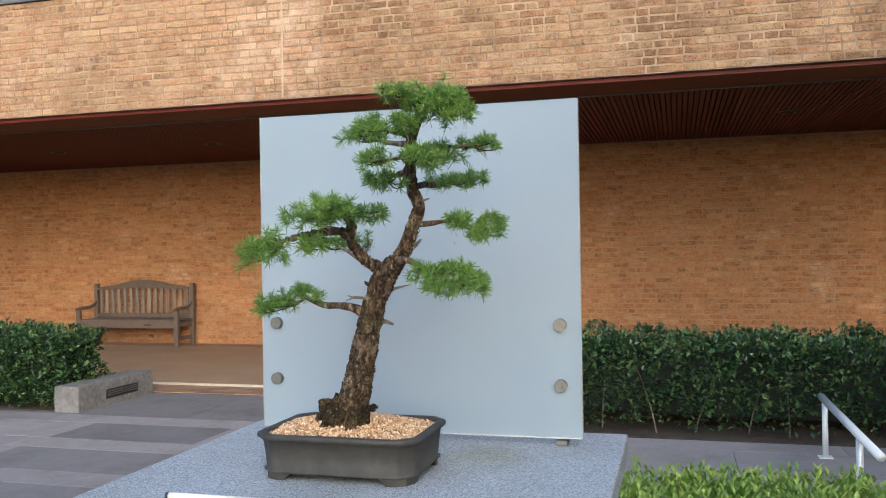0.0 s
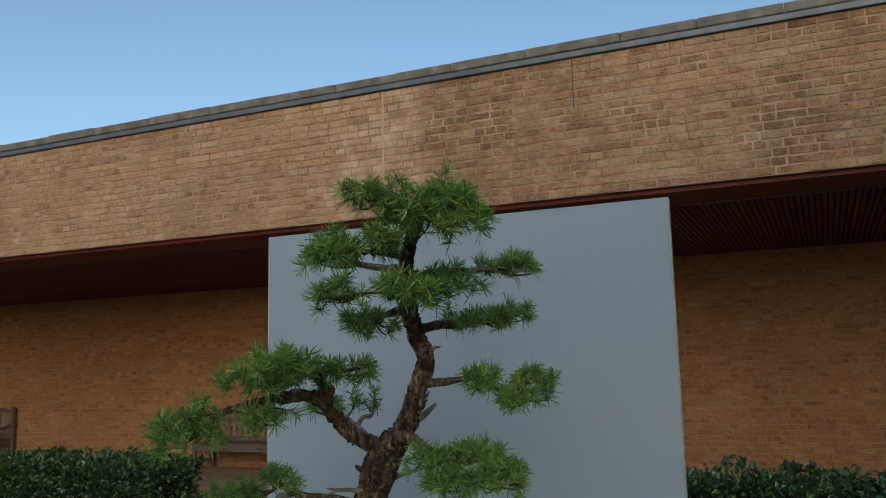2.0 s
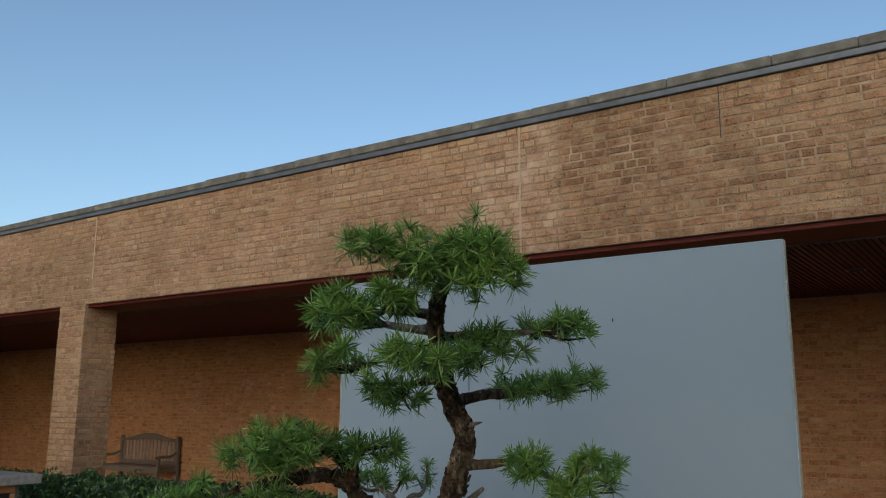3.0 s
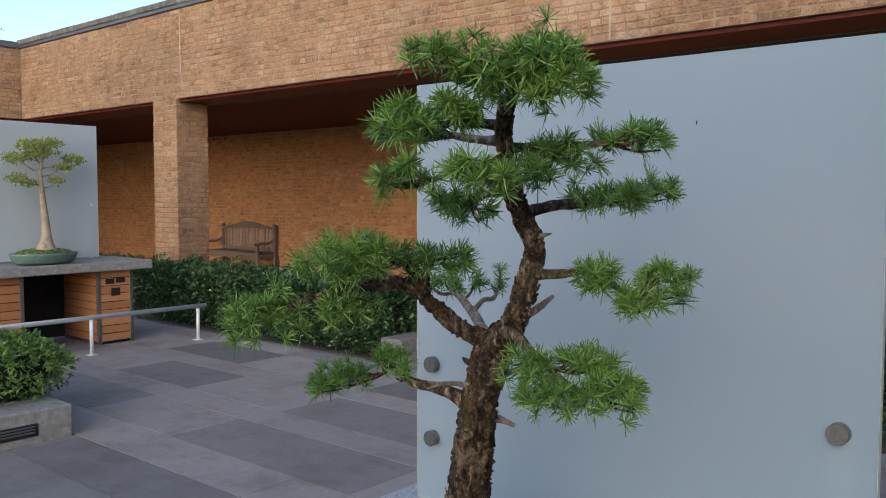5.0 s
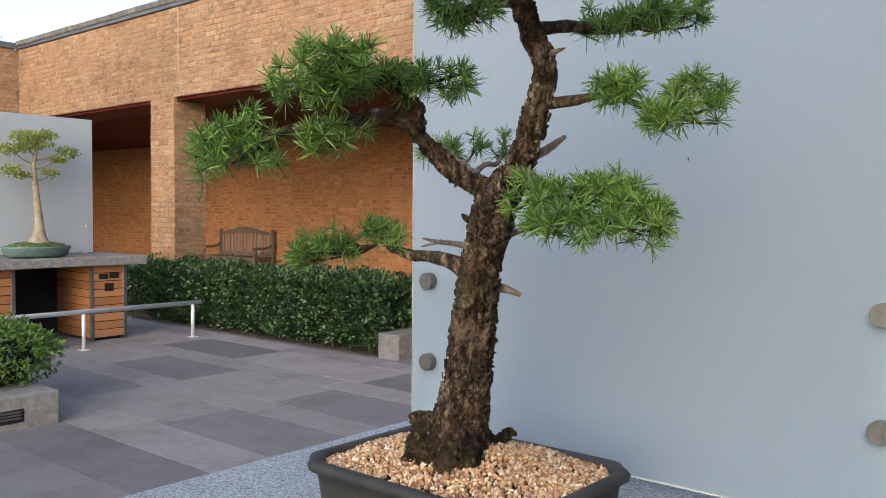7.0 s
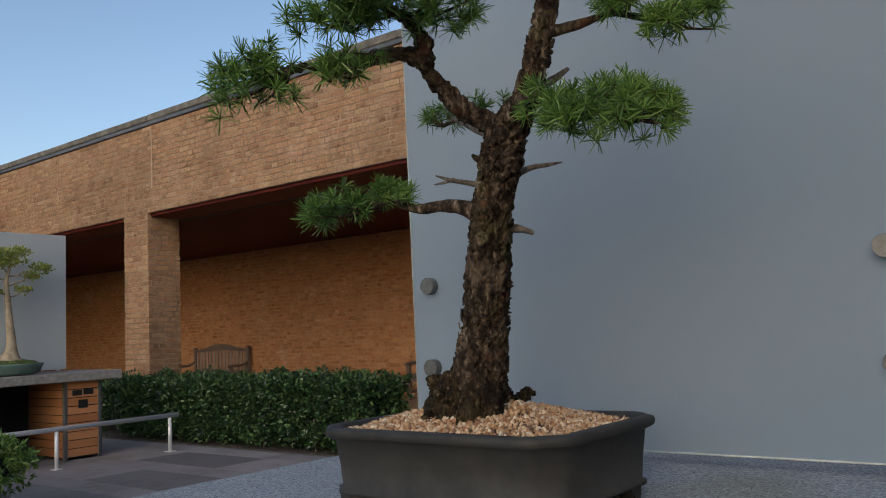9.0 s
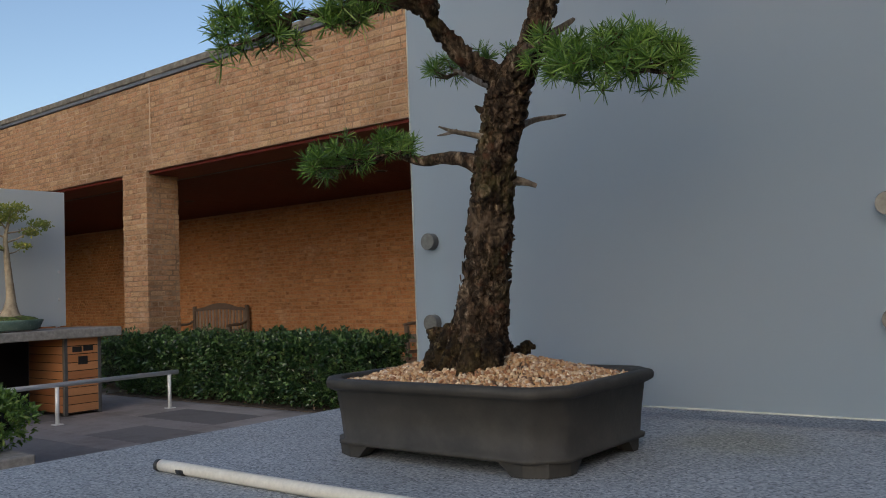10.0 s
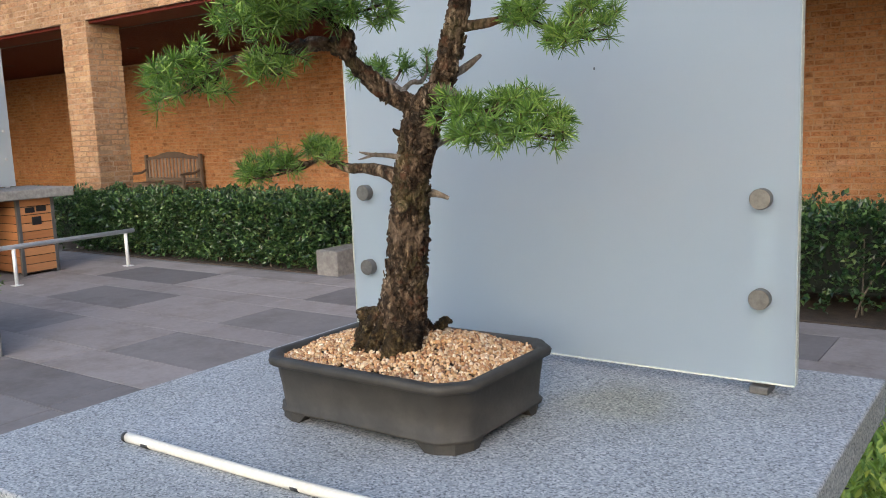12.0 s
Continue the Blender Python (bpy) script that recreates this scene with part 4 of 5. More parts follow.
for cy, cz, ry, rz, n in ((4.18, 1.74, 0.11, 0.05, 220), (4.30, 1.86, 0.13, 0.05, 260), (4.45, 1.88, 0.12, 0.05, 240), (4.40, 1.80, 0.14, 0.05, 220), (4.62, 1.745, 0.12, 0.04, 200), (4.55, 1.67, 0.09, 0.04, 160), (4.20, 1.56, 0.11, 0.045, 200), (4.28, 1.52, 0.08, 0.03, 110), (4.49, 1.545, 0.09, 0.035, 140), (4.30, 1.76, 0.1, 0.04, 160)):
    verts, faces = [], []
    cy = 4.40 + (cy - 4.40) * 1.22
    for _ in range(int(n * 1.0)):
        d = rand_dir(rng)
        k = rng.random() ** 0.4
        p = Vector((d.x * ry * 0.9 * k, cy - 4.375 + d.y * ry * k, cz - 0.90 + d.z * rz * k))
        leaf_quads(verts, faces, p, rand_dir(rng, (0, 0, 0.4)), rand_dir(rng, (0, 0, 1)), rng.uniform(0.022, 0.042), 0.018)
    ob = new("foliage_pad", raw_mesh("foliage_pad", verts, faces, far_leaf_mat))
    ob.parent = far_tree
    tagged(ob, "", "", "", "stuff")

# ---- the near display table, screen and fittings ----
SX0, SX1, SY0, SY1, SZ = -1.185, -0.205, 1.31, 2.21, 0.813
near = display_table("display_table", (-0.695, 1.76, 0), "display table with a pale speckled granite slab on wooden cabinets")
part("slab", box(SX0, SX1, SY0, SY1, SZ - 0.055, SZ, 0.004, None, 3), granite_mat, near, "blue-grey speckled granite slab", False)
wood_cabinet(near, -1.08, -0.80, 1.42, 2.10, SZ - 0.056)
wood_cabinet(near, -0.59, -0.31, 1.42, 2.10, SZ - 0.056)

GY = 2.06
screen = thing("glass_screen", (-0.70, GY + 0.02, SZ), "pale blue frosted glass screen with round steel fixings behind the bonsai", "screen", "frosted glass screens")
pane = part("pane", box(-1.102, -0.298, GY, GY + 0.012, SZ + 0.016, 1.612, 0.0015), frost_mat, screen, "frosted glass pane")
pane.visible_shadow = False
for x0, x1, z0, z1 in ((-1.1015, -0.2985, SZ + 0.0150, SZ + 0.0175), (-1.1030, -1.1018, SZ + 0.018, 1.6115), (-0.2982, -0.2970, SZ + 0.018, 1.6115)):
    part("polished_edge", box(x0, x1, GY - 0.0012, GY + 0.0132, z0, z1, 0.0006), edge_mat, pane, "pale polished glass edge")
for x in (-1.06, -0.345):
    for z in (0.951, 1.091):
        knob(screen, (x, GY - 0.0005, z), (0, -1, 0), 0.0145, 0.014)
    post = part("support_post", box(x - 0.0125, x + 0.0125, GY + 0.0128, GY + 0.026, SZ + 0.001, 1.115, 0.001), post_mat, screen, "flat brushed steel post")
    part("base_tab", box(x - 0.013, x + 0.013, GY - 0.008, GY + 0.03, SZ + 0.0005, SZ + 0.0115, 0.001), knob_mat, post)

for fx, fz, fh in ((-0.553, 1.5125, 0.0028), (-0.594, 1.284, 0.002)):
    part("fleck", box(fx - 0.0007, fx + 0.0007, GY - 0.002, GY - 0.0005, fz - fh, fz + fh), clip_mat, screen, "tiny dark fleck")
conduit = thing("plastic_tube", (-0.65, 1.48, SZ), "aged white plastic tube lying along the slab's front", "tube")
bm = bmesh.new()
tube(bm, [(-0.998, 1.479, SZ + 0.0068, 0.0066), (-0.66, 1.485, SZ + 0.0068, 0.0066), (-0.30, 1.516, SZ + 0.0068, 0.0066)], 8, 20)
part("pipe", bm, tube_mat, conduit, "", True)
for x, y in ((-0.952, 1.4785), (-0.687, 1.484)):
    bm = bmesh.new()
    tube(bm, [(x - 0.006, y, SZ + 0.0068, 0.0072), (x + 0.006, y, SZ + 0.0068, 0.0072)], 1, 20)
    for v in bm.verts:
        v.co.z = min(v.co.z, SZ + 0.0068)
    part("clip", bm, clip_mat, conduit, "dark cable clip", True)
bm = bmesh.new()
tube(bm, [(-1.0, 1.4778, SZ + 0.0068, 0.0068), (-0.995, 1.4781, SZ + 0.0068, 0.0068)], 1, 20)
part("end_collar", bm, clip_mat, conduit, "dark rubber end", True)

# ---- the bonsai pot ----
PX, PY = -0.737, 1.755
HX, HY = 0.174, 0.13


def corner_rect(hx, hy, cut, n=6):
    """Rectangle whose corners are cut and softened."""
    out = []
    for sx, sy, a0 in ((1, 1, 0), (-1, 1, 90), (-1, -1, 180), (1, -1, 270)):
        for k in range(n + 1):
            a = radians(a0 + 90 * k / n)
            rr = cut * (1 - 0.2 * math.sin(2 * math.pi * k / n / 2) ** 2)
            out.append((sx * (hx - cut) + rr * math.cos(a), sy * (hy - cut) + rr * math.sin(a)))
    return out


pot = thing("bonsai_pot", (PX, PY, SZ), "dark grey unglazed rectangular bonsai pot with cut corners and feet", "pot", "bonsai pots")
bm = bmesh.new()
prof = [(0.0145, -0.018, 0.036), (0.0155, -0.0120, 0.036), (0.0198, -0.0116, 0.036), (0.0212, -0.0155, 0.036), (0.05, -0.0130, 0.037), (0.0775, -0.0095, 0.038), (0.0805, -0.004, 0.039), (0.0825, -0.001, 0.04),
        (0.088, 0.0, 0.04), (0.0915, -0.0015, 0.04), (0.0925, -0.004, 0.039), (0.0922, -0.015, 0.034), (0.088, -0.018, 0.032), (0.06, -0.022, 0.03)]
rings = [[bm.verts.new((PX + x, PY + y, SZ + z)) for x, y in corner_rect(HX + d, HY + d, c)] for z, d, c in prof]
for p, q in zip(rings, rings[1:]):
    for k in range(len(p)):
        bm.faces.new((p[k], p[(k + 1) % len(p)], q[(k + 1) % len(q)], q[k]))
bm.faces.new(list(reversed(rings[0])))
part("bowl", bm, pot_mat, pot, "", True)
for sx in (-1, 1):
    for sy in (-1, 1):
        bm = bmesh.new()
        fx, fy, cut = HX - 0.0165, HY - 0.0165, 0.036
        outer = [(fx - 0.066, fy), (fx - cut, fy), (fx - cut * 0.3, fy - cut * 0.3), (fx, fy - cut), (fx, fy - 0.062), (fx - 0.022, fy - 0.062), (fx - 0.03, fy - 0.03), (fx - 0.066, fy - 0.022)]
        low = [(fx - 0.050, fy - 0.001), (fx - cut, fy - 0.001), (fx - cut * 0.3 - 0.001, fy - cut * 0.3 - 0.001), (fx - 0.001, fy - cut), (fx - 0.001, fy - 0.048), (fx - 0.02, fy - 0.048), (fx - 0.028, fy - 0.028), (fx - 0.050, fy - 0.02)]
        top_r = [bm.verts.new((PX + sx * x, PY + sy * y, SZ + 0.0155)) for x, y in outer]
        mid_r = [bm.verts.new((PX + sx * (x * 0.55 + u * 0.45), PY + sy * (y * 0.55 + w * 0.45), SZ + 0.009)) for (x, y), (u, w) in zip(outer, low)]
        low_r = [bm.verts.new((PX + sx * x, PY + sy * y, SZ + 0.0005)) for x, y in low]
        for a, b in ((top_r, mid_r), (mid_r, low_r)):
            for k in range(8):
                bm.faces.new((a[k], a[(k + 1) % 8], b[(k + 1) % 8], b[k]))
        bm.faces.new(low_r), bm.faces.new(top_r)
        bmesh.ops.recalc_face_normals(bm, faces=bm.faces[:])
        part("foot", bm, pot_mat, pot)


def mound(x, y):
    """Height of the gravel over the slab."""
    d = math.hypot((x - TX) / 0.17, (y - TY) / 0.125)
    return SZ + 0.084 + 0.032 * max(0, 1 - d) ** 0.9 + 0.002 * noise.noise(Vector((x, y, 0)) * 40)


TX, TY = -0.742, 1.768
rng = random.Random(77)
bm = bmesh.new()
inner = corner_rect(HX - 0.019, HY - 0.019, 0.032)
vs = [bm.verts.new((PX + x, PY + y, SZ + 0.078)) for x, y in inner]
mid = bm.verts.new((TX, TY, SZ + 0.108))
for k in range(len(vs)):
    bm.faces.new((vs[k], vs[(k + 1) % len(vs)], mid))
whole("potting_soil", bm, soil_mat, "dark potting soil under the gravel", "soil")
ico = bmesh.new()
bmesh.ops.create_icosphere(ico, subdivisions=1, radius=1)
unit = [v.co.copy() for v in ico.verts]
tri = [[v.index for v in f.verts] for f in ico.faces]
ico.free()
verts, faces = [], []
done = 0
while done < 6200:
    x, y = rng.uniform(-HX, HX) * 0.9, rng.uniform(-HY, HY) * 0.875
    if abs(x) > HX - 0.022 and abs(y) > HY - 0.05 or abs(x) / HX + abs(y) / HY > 1.68:
        continue
    s = rng.uniform(0.0018, 0.0038)
    c = Vector((PX + x, PY + y, mound(PX + x, PY + y) + rng.uniform(-0.001, 0.0022)))
    rot = Euler((rng.uniform(0, 6), rng.uniform(0, 6), rng.uniform(0, 6))).to_matrix()
    st = Vector((rng.uniform(0.9, 1.5), rng.uniform(0.7, 1.1), rng.uniform(0.55, 0.9)))
    o = len(verts)
    verts += [tuple(c + rot @ Vector((u.x * st.x, u.y * st.y, u.z * st.z)) * s * rng.uniform(0.86, 1.1)) for u in unit]
    faces += [tuple(o + i for i in t) for t in tri]
    done += 1
ob = new("gravel", raw_mesh("gravel", verts, faces, pebble_mat, True))
tagged(ob, "tan, cream and rust-brown gravel covering the potting soil", "gravel", "", "stuff")

# ---- the larch bonsai ----
tree = thing("bonsai_tree", (TX, TY, SZ + 0.09), "larch bonsai with rugged bark and bright green needle pads", "bonsai", "bonsai trees")


def plates(c, o, a):
    """Flaky bark: raised plates parted by deep cracks."""
    q = Vector((c.x * 1.0, c.y * 1.0, c.z * 0.36)) * 70
    q += Vector((noise.noise(c * 60), noise.noise(c * 60 + Vector((3, 0, 0))), noise.noise(c * 60 + Vector((0, 3, 0))))) * 1.6
    q += Vector((noise.noise(c * 170), noise.noise(c * 170 + Vector((3, 0, 0))), noise.noise(c * 170 + Vector((0, 3, 0))))) * 0.5
    d = noise.voronoi(q)[0]
    ridge = min(1.0, (d[1] - d[0]) * 3.4) ** 0.7
    tilt = noise.cell(q * 0.9) * 0.0022
    fade = min(1.0, max(0.45, (1.58 - c.z) * 2.3))
    return ((ridge - 0.6) * 0.0082 + tilt * ridge + noise.noise(c * 24) * 0.0032 + noise.noise(c * 170) * 0.0011) * fade


def fine_bark(c, o, a):
    return noise.noise(c * 120) * 0.0009 + noise.noise(c * 45) * 0.0012


def flare(c, o, a):
    low = max(0.0, (SZ + 0.150 - c.z) / 0.06)
    return plates(c, o, a) + (0.002 * low + 0.006 * low * math.sin(4 * a + 1.2) + 0.005 * noise.noise(c * 38)) * min(1, low)


bm = bmesh.new()
TRUNK = [(-0.7497, 1.750, 0.885, 0.034), (-0.7435, 1.7458, 0.925, 0.034), (-0.7252, 1.735, 0.975, 0.0290), (-0.7075, 1.7232, 1.03, 0.0250), (-0.6897, 1.710, 1.085, 0.0228), (-0.6744, 1.6984, 1.135, 0.0212),
         (-0.6552, 1.6896, 1.185, 0.0202), (-0.6348, 1.6775, 1.220, 0.0208), (-0.6046, 1.6685, 1.250, 0.0136), (-0.5831, 1.6606, 1.280, 0.0120), (-0.570, 1.6567, 1.315, 0.0112), (-0.5559, 1.6469, 1.348, 0.0108),
         (-0.5636, 1.6355, 1.380, 0.0108), (-0.5590, 1.6075, 1.412, 0.0098), (-0.5502, 1.5820, 1.447, 0.0088), (-0.5393, 1.5659, 1.480, 0.008), (-0.5138, 1.5467, 1.510, 0.006), (-0.4898, 1.535, 1.532, 0.004), (-0.468, 1.5293, 1.548, 0.002)]
tube(bm, TRUNK, 20, 96, flare)
part("trunk", bm, bark_mat, tree, "thick flaky brown bark", True)
# loose bark flakes standing off the trunk
rng = random.Random(15)
verts, faces = [], []
line = spline(TRUNK, 20)
for _ in range(420):
    k = int(rng.random() ** 1.4 * 200)
    c, nx = Vector(line[k][:3]), Vector(line[k + 1][:3])
    up = (nx - c).normalized()
    o = rand_dir(rng)
    o = (o - up * o.dot(up)).normalized()
    low = max(0.0, (SZ + 0.150 - c.z) / 0.06)
    p = c + o * (line[k][3] * 1.0 + 0.0012 + 0.006 * min(1, low))
    sd = up.cross(o)
    h, w = rng.uniform(0.005, 0.0125) * (0.5 + line[k][3] * 22), rng.uniform(0.0024, 0.0055) * (0.5 + line[k][3] * 22)
    lift, th = rng.uniform(0.0003, 0.0032) * (0.4 + line[k][3] * 18), 0.0012
    tw = rng.uniform(-0.4, 0.4)
    u2, s2 = up * math.cos(tw) + sd * math.sin(tw), sd * math.cos(tw) - up * math.sin(tw)
    n = len(verts)
    for q in (0, th):
        for a, b, l in ((-1, -0.8, 0), (0.1, -1, 0.1), (0.9, -0.5, 0.3), (1, 0.5, 0.8), (0.2, 1, 1), (-0.8, 0.7, 0.9)):
            verts.append(tuple(p + s2 * w * (a + rng.uniform(-0.25, 0.25)) + u2 * h * (b + rng.uniform(-0.2, 0.2)) * 0.6 + o * (lift * l + q) - ROOTS[tree]))
    faces += [(n + 5, n + 4, n + 3, n + 2, n + 1, n), tuple(range(n + 6, n + 12))] + [(n + i, n + (i + 1) % 6, n + 6 + (i + 1) % 6, n + 6 + i) for i in range(6)]
flakes = new("bark_flake", raw_mesh("bark_flake", verts, faces, bark_mat))
flakes.parent = tree
tagged(flakes, "", "", "", "stuff")


def limb(name, pts, mat=None, shape=fine_bark, seg=16, n=8, label=""):
    bm = bmesh.new()
    tube(bm, pts, n, seg, shape)
    return part(name, bm, mat or bark_mat, tree, label, True)


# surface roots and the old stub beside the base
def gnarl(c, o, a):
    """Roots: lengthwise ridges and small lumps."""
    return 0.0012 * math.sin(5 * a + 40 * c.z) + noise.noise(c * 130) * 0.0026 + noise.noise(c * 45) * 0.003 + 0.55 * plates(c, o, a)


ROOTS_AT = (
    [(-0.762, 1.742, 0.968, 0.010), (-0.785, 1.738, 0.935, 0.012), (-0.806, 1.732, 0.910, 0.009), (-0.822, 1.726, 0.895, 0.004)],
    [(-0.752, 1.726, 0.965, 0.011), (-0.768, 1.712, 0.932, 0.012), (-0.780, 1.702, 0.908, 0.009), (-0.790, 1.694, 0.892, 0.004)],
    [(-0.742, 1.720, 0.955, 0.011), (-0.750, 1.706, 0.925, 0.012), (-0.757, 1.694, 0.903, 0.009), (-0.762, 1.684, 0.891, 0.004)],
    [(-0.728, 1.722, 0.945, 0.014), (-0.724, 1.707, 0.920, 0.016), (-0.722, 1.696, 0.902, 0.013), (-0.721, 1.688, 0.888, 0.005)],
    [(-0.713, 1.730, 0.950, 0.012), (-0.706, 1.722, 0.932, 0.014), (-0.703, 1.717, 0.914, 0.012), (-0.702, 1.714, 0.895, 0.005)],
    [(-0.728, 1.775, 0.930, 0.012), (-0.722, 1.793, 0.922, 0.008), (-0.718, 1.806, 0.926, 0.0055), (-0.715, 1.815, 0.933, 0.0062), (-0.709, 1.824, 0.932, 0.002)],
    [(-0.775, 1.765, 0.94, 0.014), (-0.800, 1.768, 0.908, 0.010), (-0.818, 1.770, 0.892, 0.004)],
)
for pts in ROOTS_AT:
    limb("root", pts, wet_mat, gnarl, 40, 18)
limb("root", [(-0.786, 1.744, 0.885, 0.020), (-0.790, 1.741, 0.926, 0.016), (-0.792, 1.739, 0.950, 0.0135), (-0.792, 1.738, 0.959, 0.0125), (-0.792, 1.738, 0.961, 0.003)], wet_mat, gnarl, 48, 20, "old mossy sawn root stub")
# knots and dead stubs
limb("knot", [(-0.680, 1.690, 1.110, 0.0092), (-0.673, 1.675, 1.112, 0.0084), (-0.6715, 1.672, 1.1125, 0.0070), (-0.671, 1.671, 1.1127, 0.0042), (-0.673, 1.674, 1.1125, 0.0026), (-0.675, 1.678, 1.112, 0.0010)], bark_mat, fine_bark, 20, 4, "healed round knot")
limb("knot", [(-0.634, 1.670, 1.219, 0.0092), (-0.630, 1.657, 1.220, 0.0086), (-0.629, 1.6545, 1.220, 0.0076), (-0.6295, 1.6555, 1.220, 0.0048), (-0.632, 1.661, 1.219, 0.0034), (-0.634, 1.668, 1.2185, 0.001)], None, fine_bark, 20, 4, "ring-shaped knot")
limb("dead_stub", [(-0.672, 1.710, 1.126, 0.0066), (-0.656, 1.717, 1.125, 0.0054), (-0.645, 1.721, 1.122, 0.0036), (-0.636, 1.7245, 1.118, 0.0026)], dead_mat, None, 10, 5, "broken grey stub")
limb("dead_stub", [(-0.664, 1.684, 1.170, 0.0046), (-0.681, 1.664, 1.175, 0.0030), (-0.689, 1.646, 1.177, 0.0024), (-0.696, 1.629, 1.181, 0.0009)], dead_mat, None, 10, 6, "bleached forked twig")
limb("dead_stub", [(-0.687, 1.650, 1.178, 0.0022), (-0.695, 1.639, 1.174, 0.0015), (-0.700, 1.631, 1.172, 0.0007)], dead_mat, None, 8, 4)
limb("dead_stub", [(-0.646, 1.699, 1.180, 0.0050), (-0.631, 1.717, 1.190, 0.0032), (-0.618, 1.735, 1.194, 0.0024), (-0.608, 1.748, 1.197, 0.0008)], dead_mat, None, 10, 5)
limb("dead_stub", [(-0.590, 1.668, 1.264, 0.0065), (-0.583, 1.684, 1.270, 0.0044), (-0.577, 1.696, 1.278, 0.0034), (-0.571, 1.708, 1.288, 0.0022)], dead_mat, fine_bark, 12, 6, "bleached dead jin")
limb("dead_stub", [(-0.556, 1.643, 1.358, 0.0042), (-0.543, 1.646, 1.362, 0.0026), (-0.533, 1.646, 1.364, 0.0007)], dead_mat, None, 8, 4)
limb("dead_stub", [(-0.668, 1.680, 1.198, 0.0045), (-0.674, 1.674, 1.203, 0.0035), (-0.677, 1.671, 1.207, 0.0012)], None, None, 8, 4)

rng = random.Random(5)


def rosette(verts, faces, p, axis, n, length):
    """A spur's burst of soft needles."""
    for _ in range(n):
        d = (axis * rng.uniform(0.1, 0.95) + rand_dir(rng) * 0.95).normalized()
        s = d.cross(rand_dir(rng)).normalized()
        ln, w = length * rng.uniform(0.7, 1.15), rng.uniform(0.00038, 0.00060)
        droop = Vector((0, 0, -1)) * ln * rng.uniform(0.0, 0.16) + rand_dir(rng) * ln * 0.05
        a, m, t = p + d * 0.001, p + d * ln * 0.84 + droop * 0.7, p + d * ln + droop
        o = len(verts)
        verts.extend([tuple(a - s * w), tuple(a + s * w), tuple(m + s * w), tuple(m - s * w), tuple(t)])
        faces.extend([(o, o + 1, o + 2, o + 3), (o + 3, o + 2, o + 4)])


def pad(branch, centre, radii, count, limb_at, needles=36, length=0.0176, turn=0.0):
    """A flat needle pad: spurs over a dome, thin twigs from the limb's end to them."""
    verts, faces = [], []
    bm = bmesh.new()
    c, (rx, ry, rz) = Vector(centre), radii
    rx, ry, rz, count = rx * 0.93, ry * 0.93, rz * 1.2, int(count * 1.55)
    root = Vector(limb_at)
    ct, st = math.cos(radians(turn)), math.sin(radians(turn))
    for k in range(count):
        a, q = rng.uniform(0, 6.283), math.sqrt(rng.random())
        ex, ey = rx * q * math.cos(a), ry * q * math.sin(a)
        dome = rz * (1 - q * q) * rng.uniform(0.1, 1.0) - rz * 0.85 * rng.random() + 0.012 * noise.noise(Vector((c.x + ex, c.y + ey, c.z)) * 55)
        p = c + Vector((ex * ct - ey * st, ex * st + ey * ct, dome + 0.004 * rng.gauss(0, 1)))
        out = p - c
        axis = Vector((out.x, out.y, 0)) * 9 + Vector((0, 0, 0.5)) + rand_dir(rng) * 0.45
        axis.normalize()
        off = ROOTS[tree]
        rosette(verts, faces, p - off, axis, needles, length * rng.uniform(0.8, 1.15))
        bud = [p + Vector(v) * 0.0017 for v in ((1, 0, 0), (0, 1, 0), (-1, 0, 0), (0, -1, 0), (0, 0, 1.2), (0, 0, -1))]
        bv = [bm.verts.new(v) for v in bud]
        for i in range(4):
            bm.faces.new((bv[i], bv[(i + 1) % 4], bv[4])), bm.faces.new((bv[(i + 1) % 4], bv[i], bv[5]))
        if k % 5 == 0:
            mid = root.lerp(p, 0.55) - Vector((0, 0, 0.006))
            tube(bm, [(*root, 0.0019), (*mid, 0.0014), (*(p - axis * 0.003), 0.0009)], 3, 5, None, False)
    ob = new("needles", raw_mesh("needles", verts, faces, needle_mat))
    ob.parent = branch
    ROOTS[ob] = ROOTS[tree]
    tagged(ob, "bright green needle tufts", "", "", "stuff")
    if len(bm.verts):
        part("twig", bm, bark_mat, branch, "", True, "stuff")


# lower left branch
b = limb("branch", [(-0.682, 1.70, 1.135, 0.0125), (-0.705, 1.692, 1.152, 0.009), (-0.735, 1.688, 1.158, 0.0072), (-0.765, 1.688, 1.158, 0.0062), (-0.79, 1.687, 1.165, 0.005), (-0.812, 1.684, 1.176, 0.003)])
pad(b, (-0.845, 1.625, 1.168), (0.048, 0.038, 0.020), 28, (-0.81, 1.675, 1.170), turn=40)
pad(b, (-0.822, 1.690, 1.186), (0.028, 0.026, 0.014), 13, (-0.80, 1.687, 1.171))
pad(b, (-0.775, 1.675, 1.178), (0.016, 0.014, 0.008), 5, (-0.785, 1.687, 1.164), 30, 0.017)
# main left limb and its pads
b = limb("branch", [(-0.630, 1.676, 1.224, 0.0145), (-0.650, 1.660, 1.238, 0.0112), (-0.667, 1.642, 1.253, 0.0094), (-0.677, 1.613, 1.279, 0.0082), (-0.681, 1.590, 1.299, 0.0074), (-0.706, 1.572, 1.305, 0.0060), (-0.738, 1.552, 1.299, 0.0048), (-0.755, 1.518, 1.292, 0.0042), (-0.768, 1.48, 1.283, 0.003)], None, plates, 28, 10)
limb("branch", [(-0.676, 1.598, 1.296, 0.0078), (-0.668, 1.582, 1.314, 0.0070), (-0.672, 1.562, 1.332, 0.0056), (-0.682, 1.535, 1.342, 0.0045), (-0.685, 1.505, 1.342, 0.003)], None, plates, 22, 8)
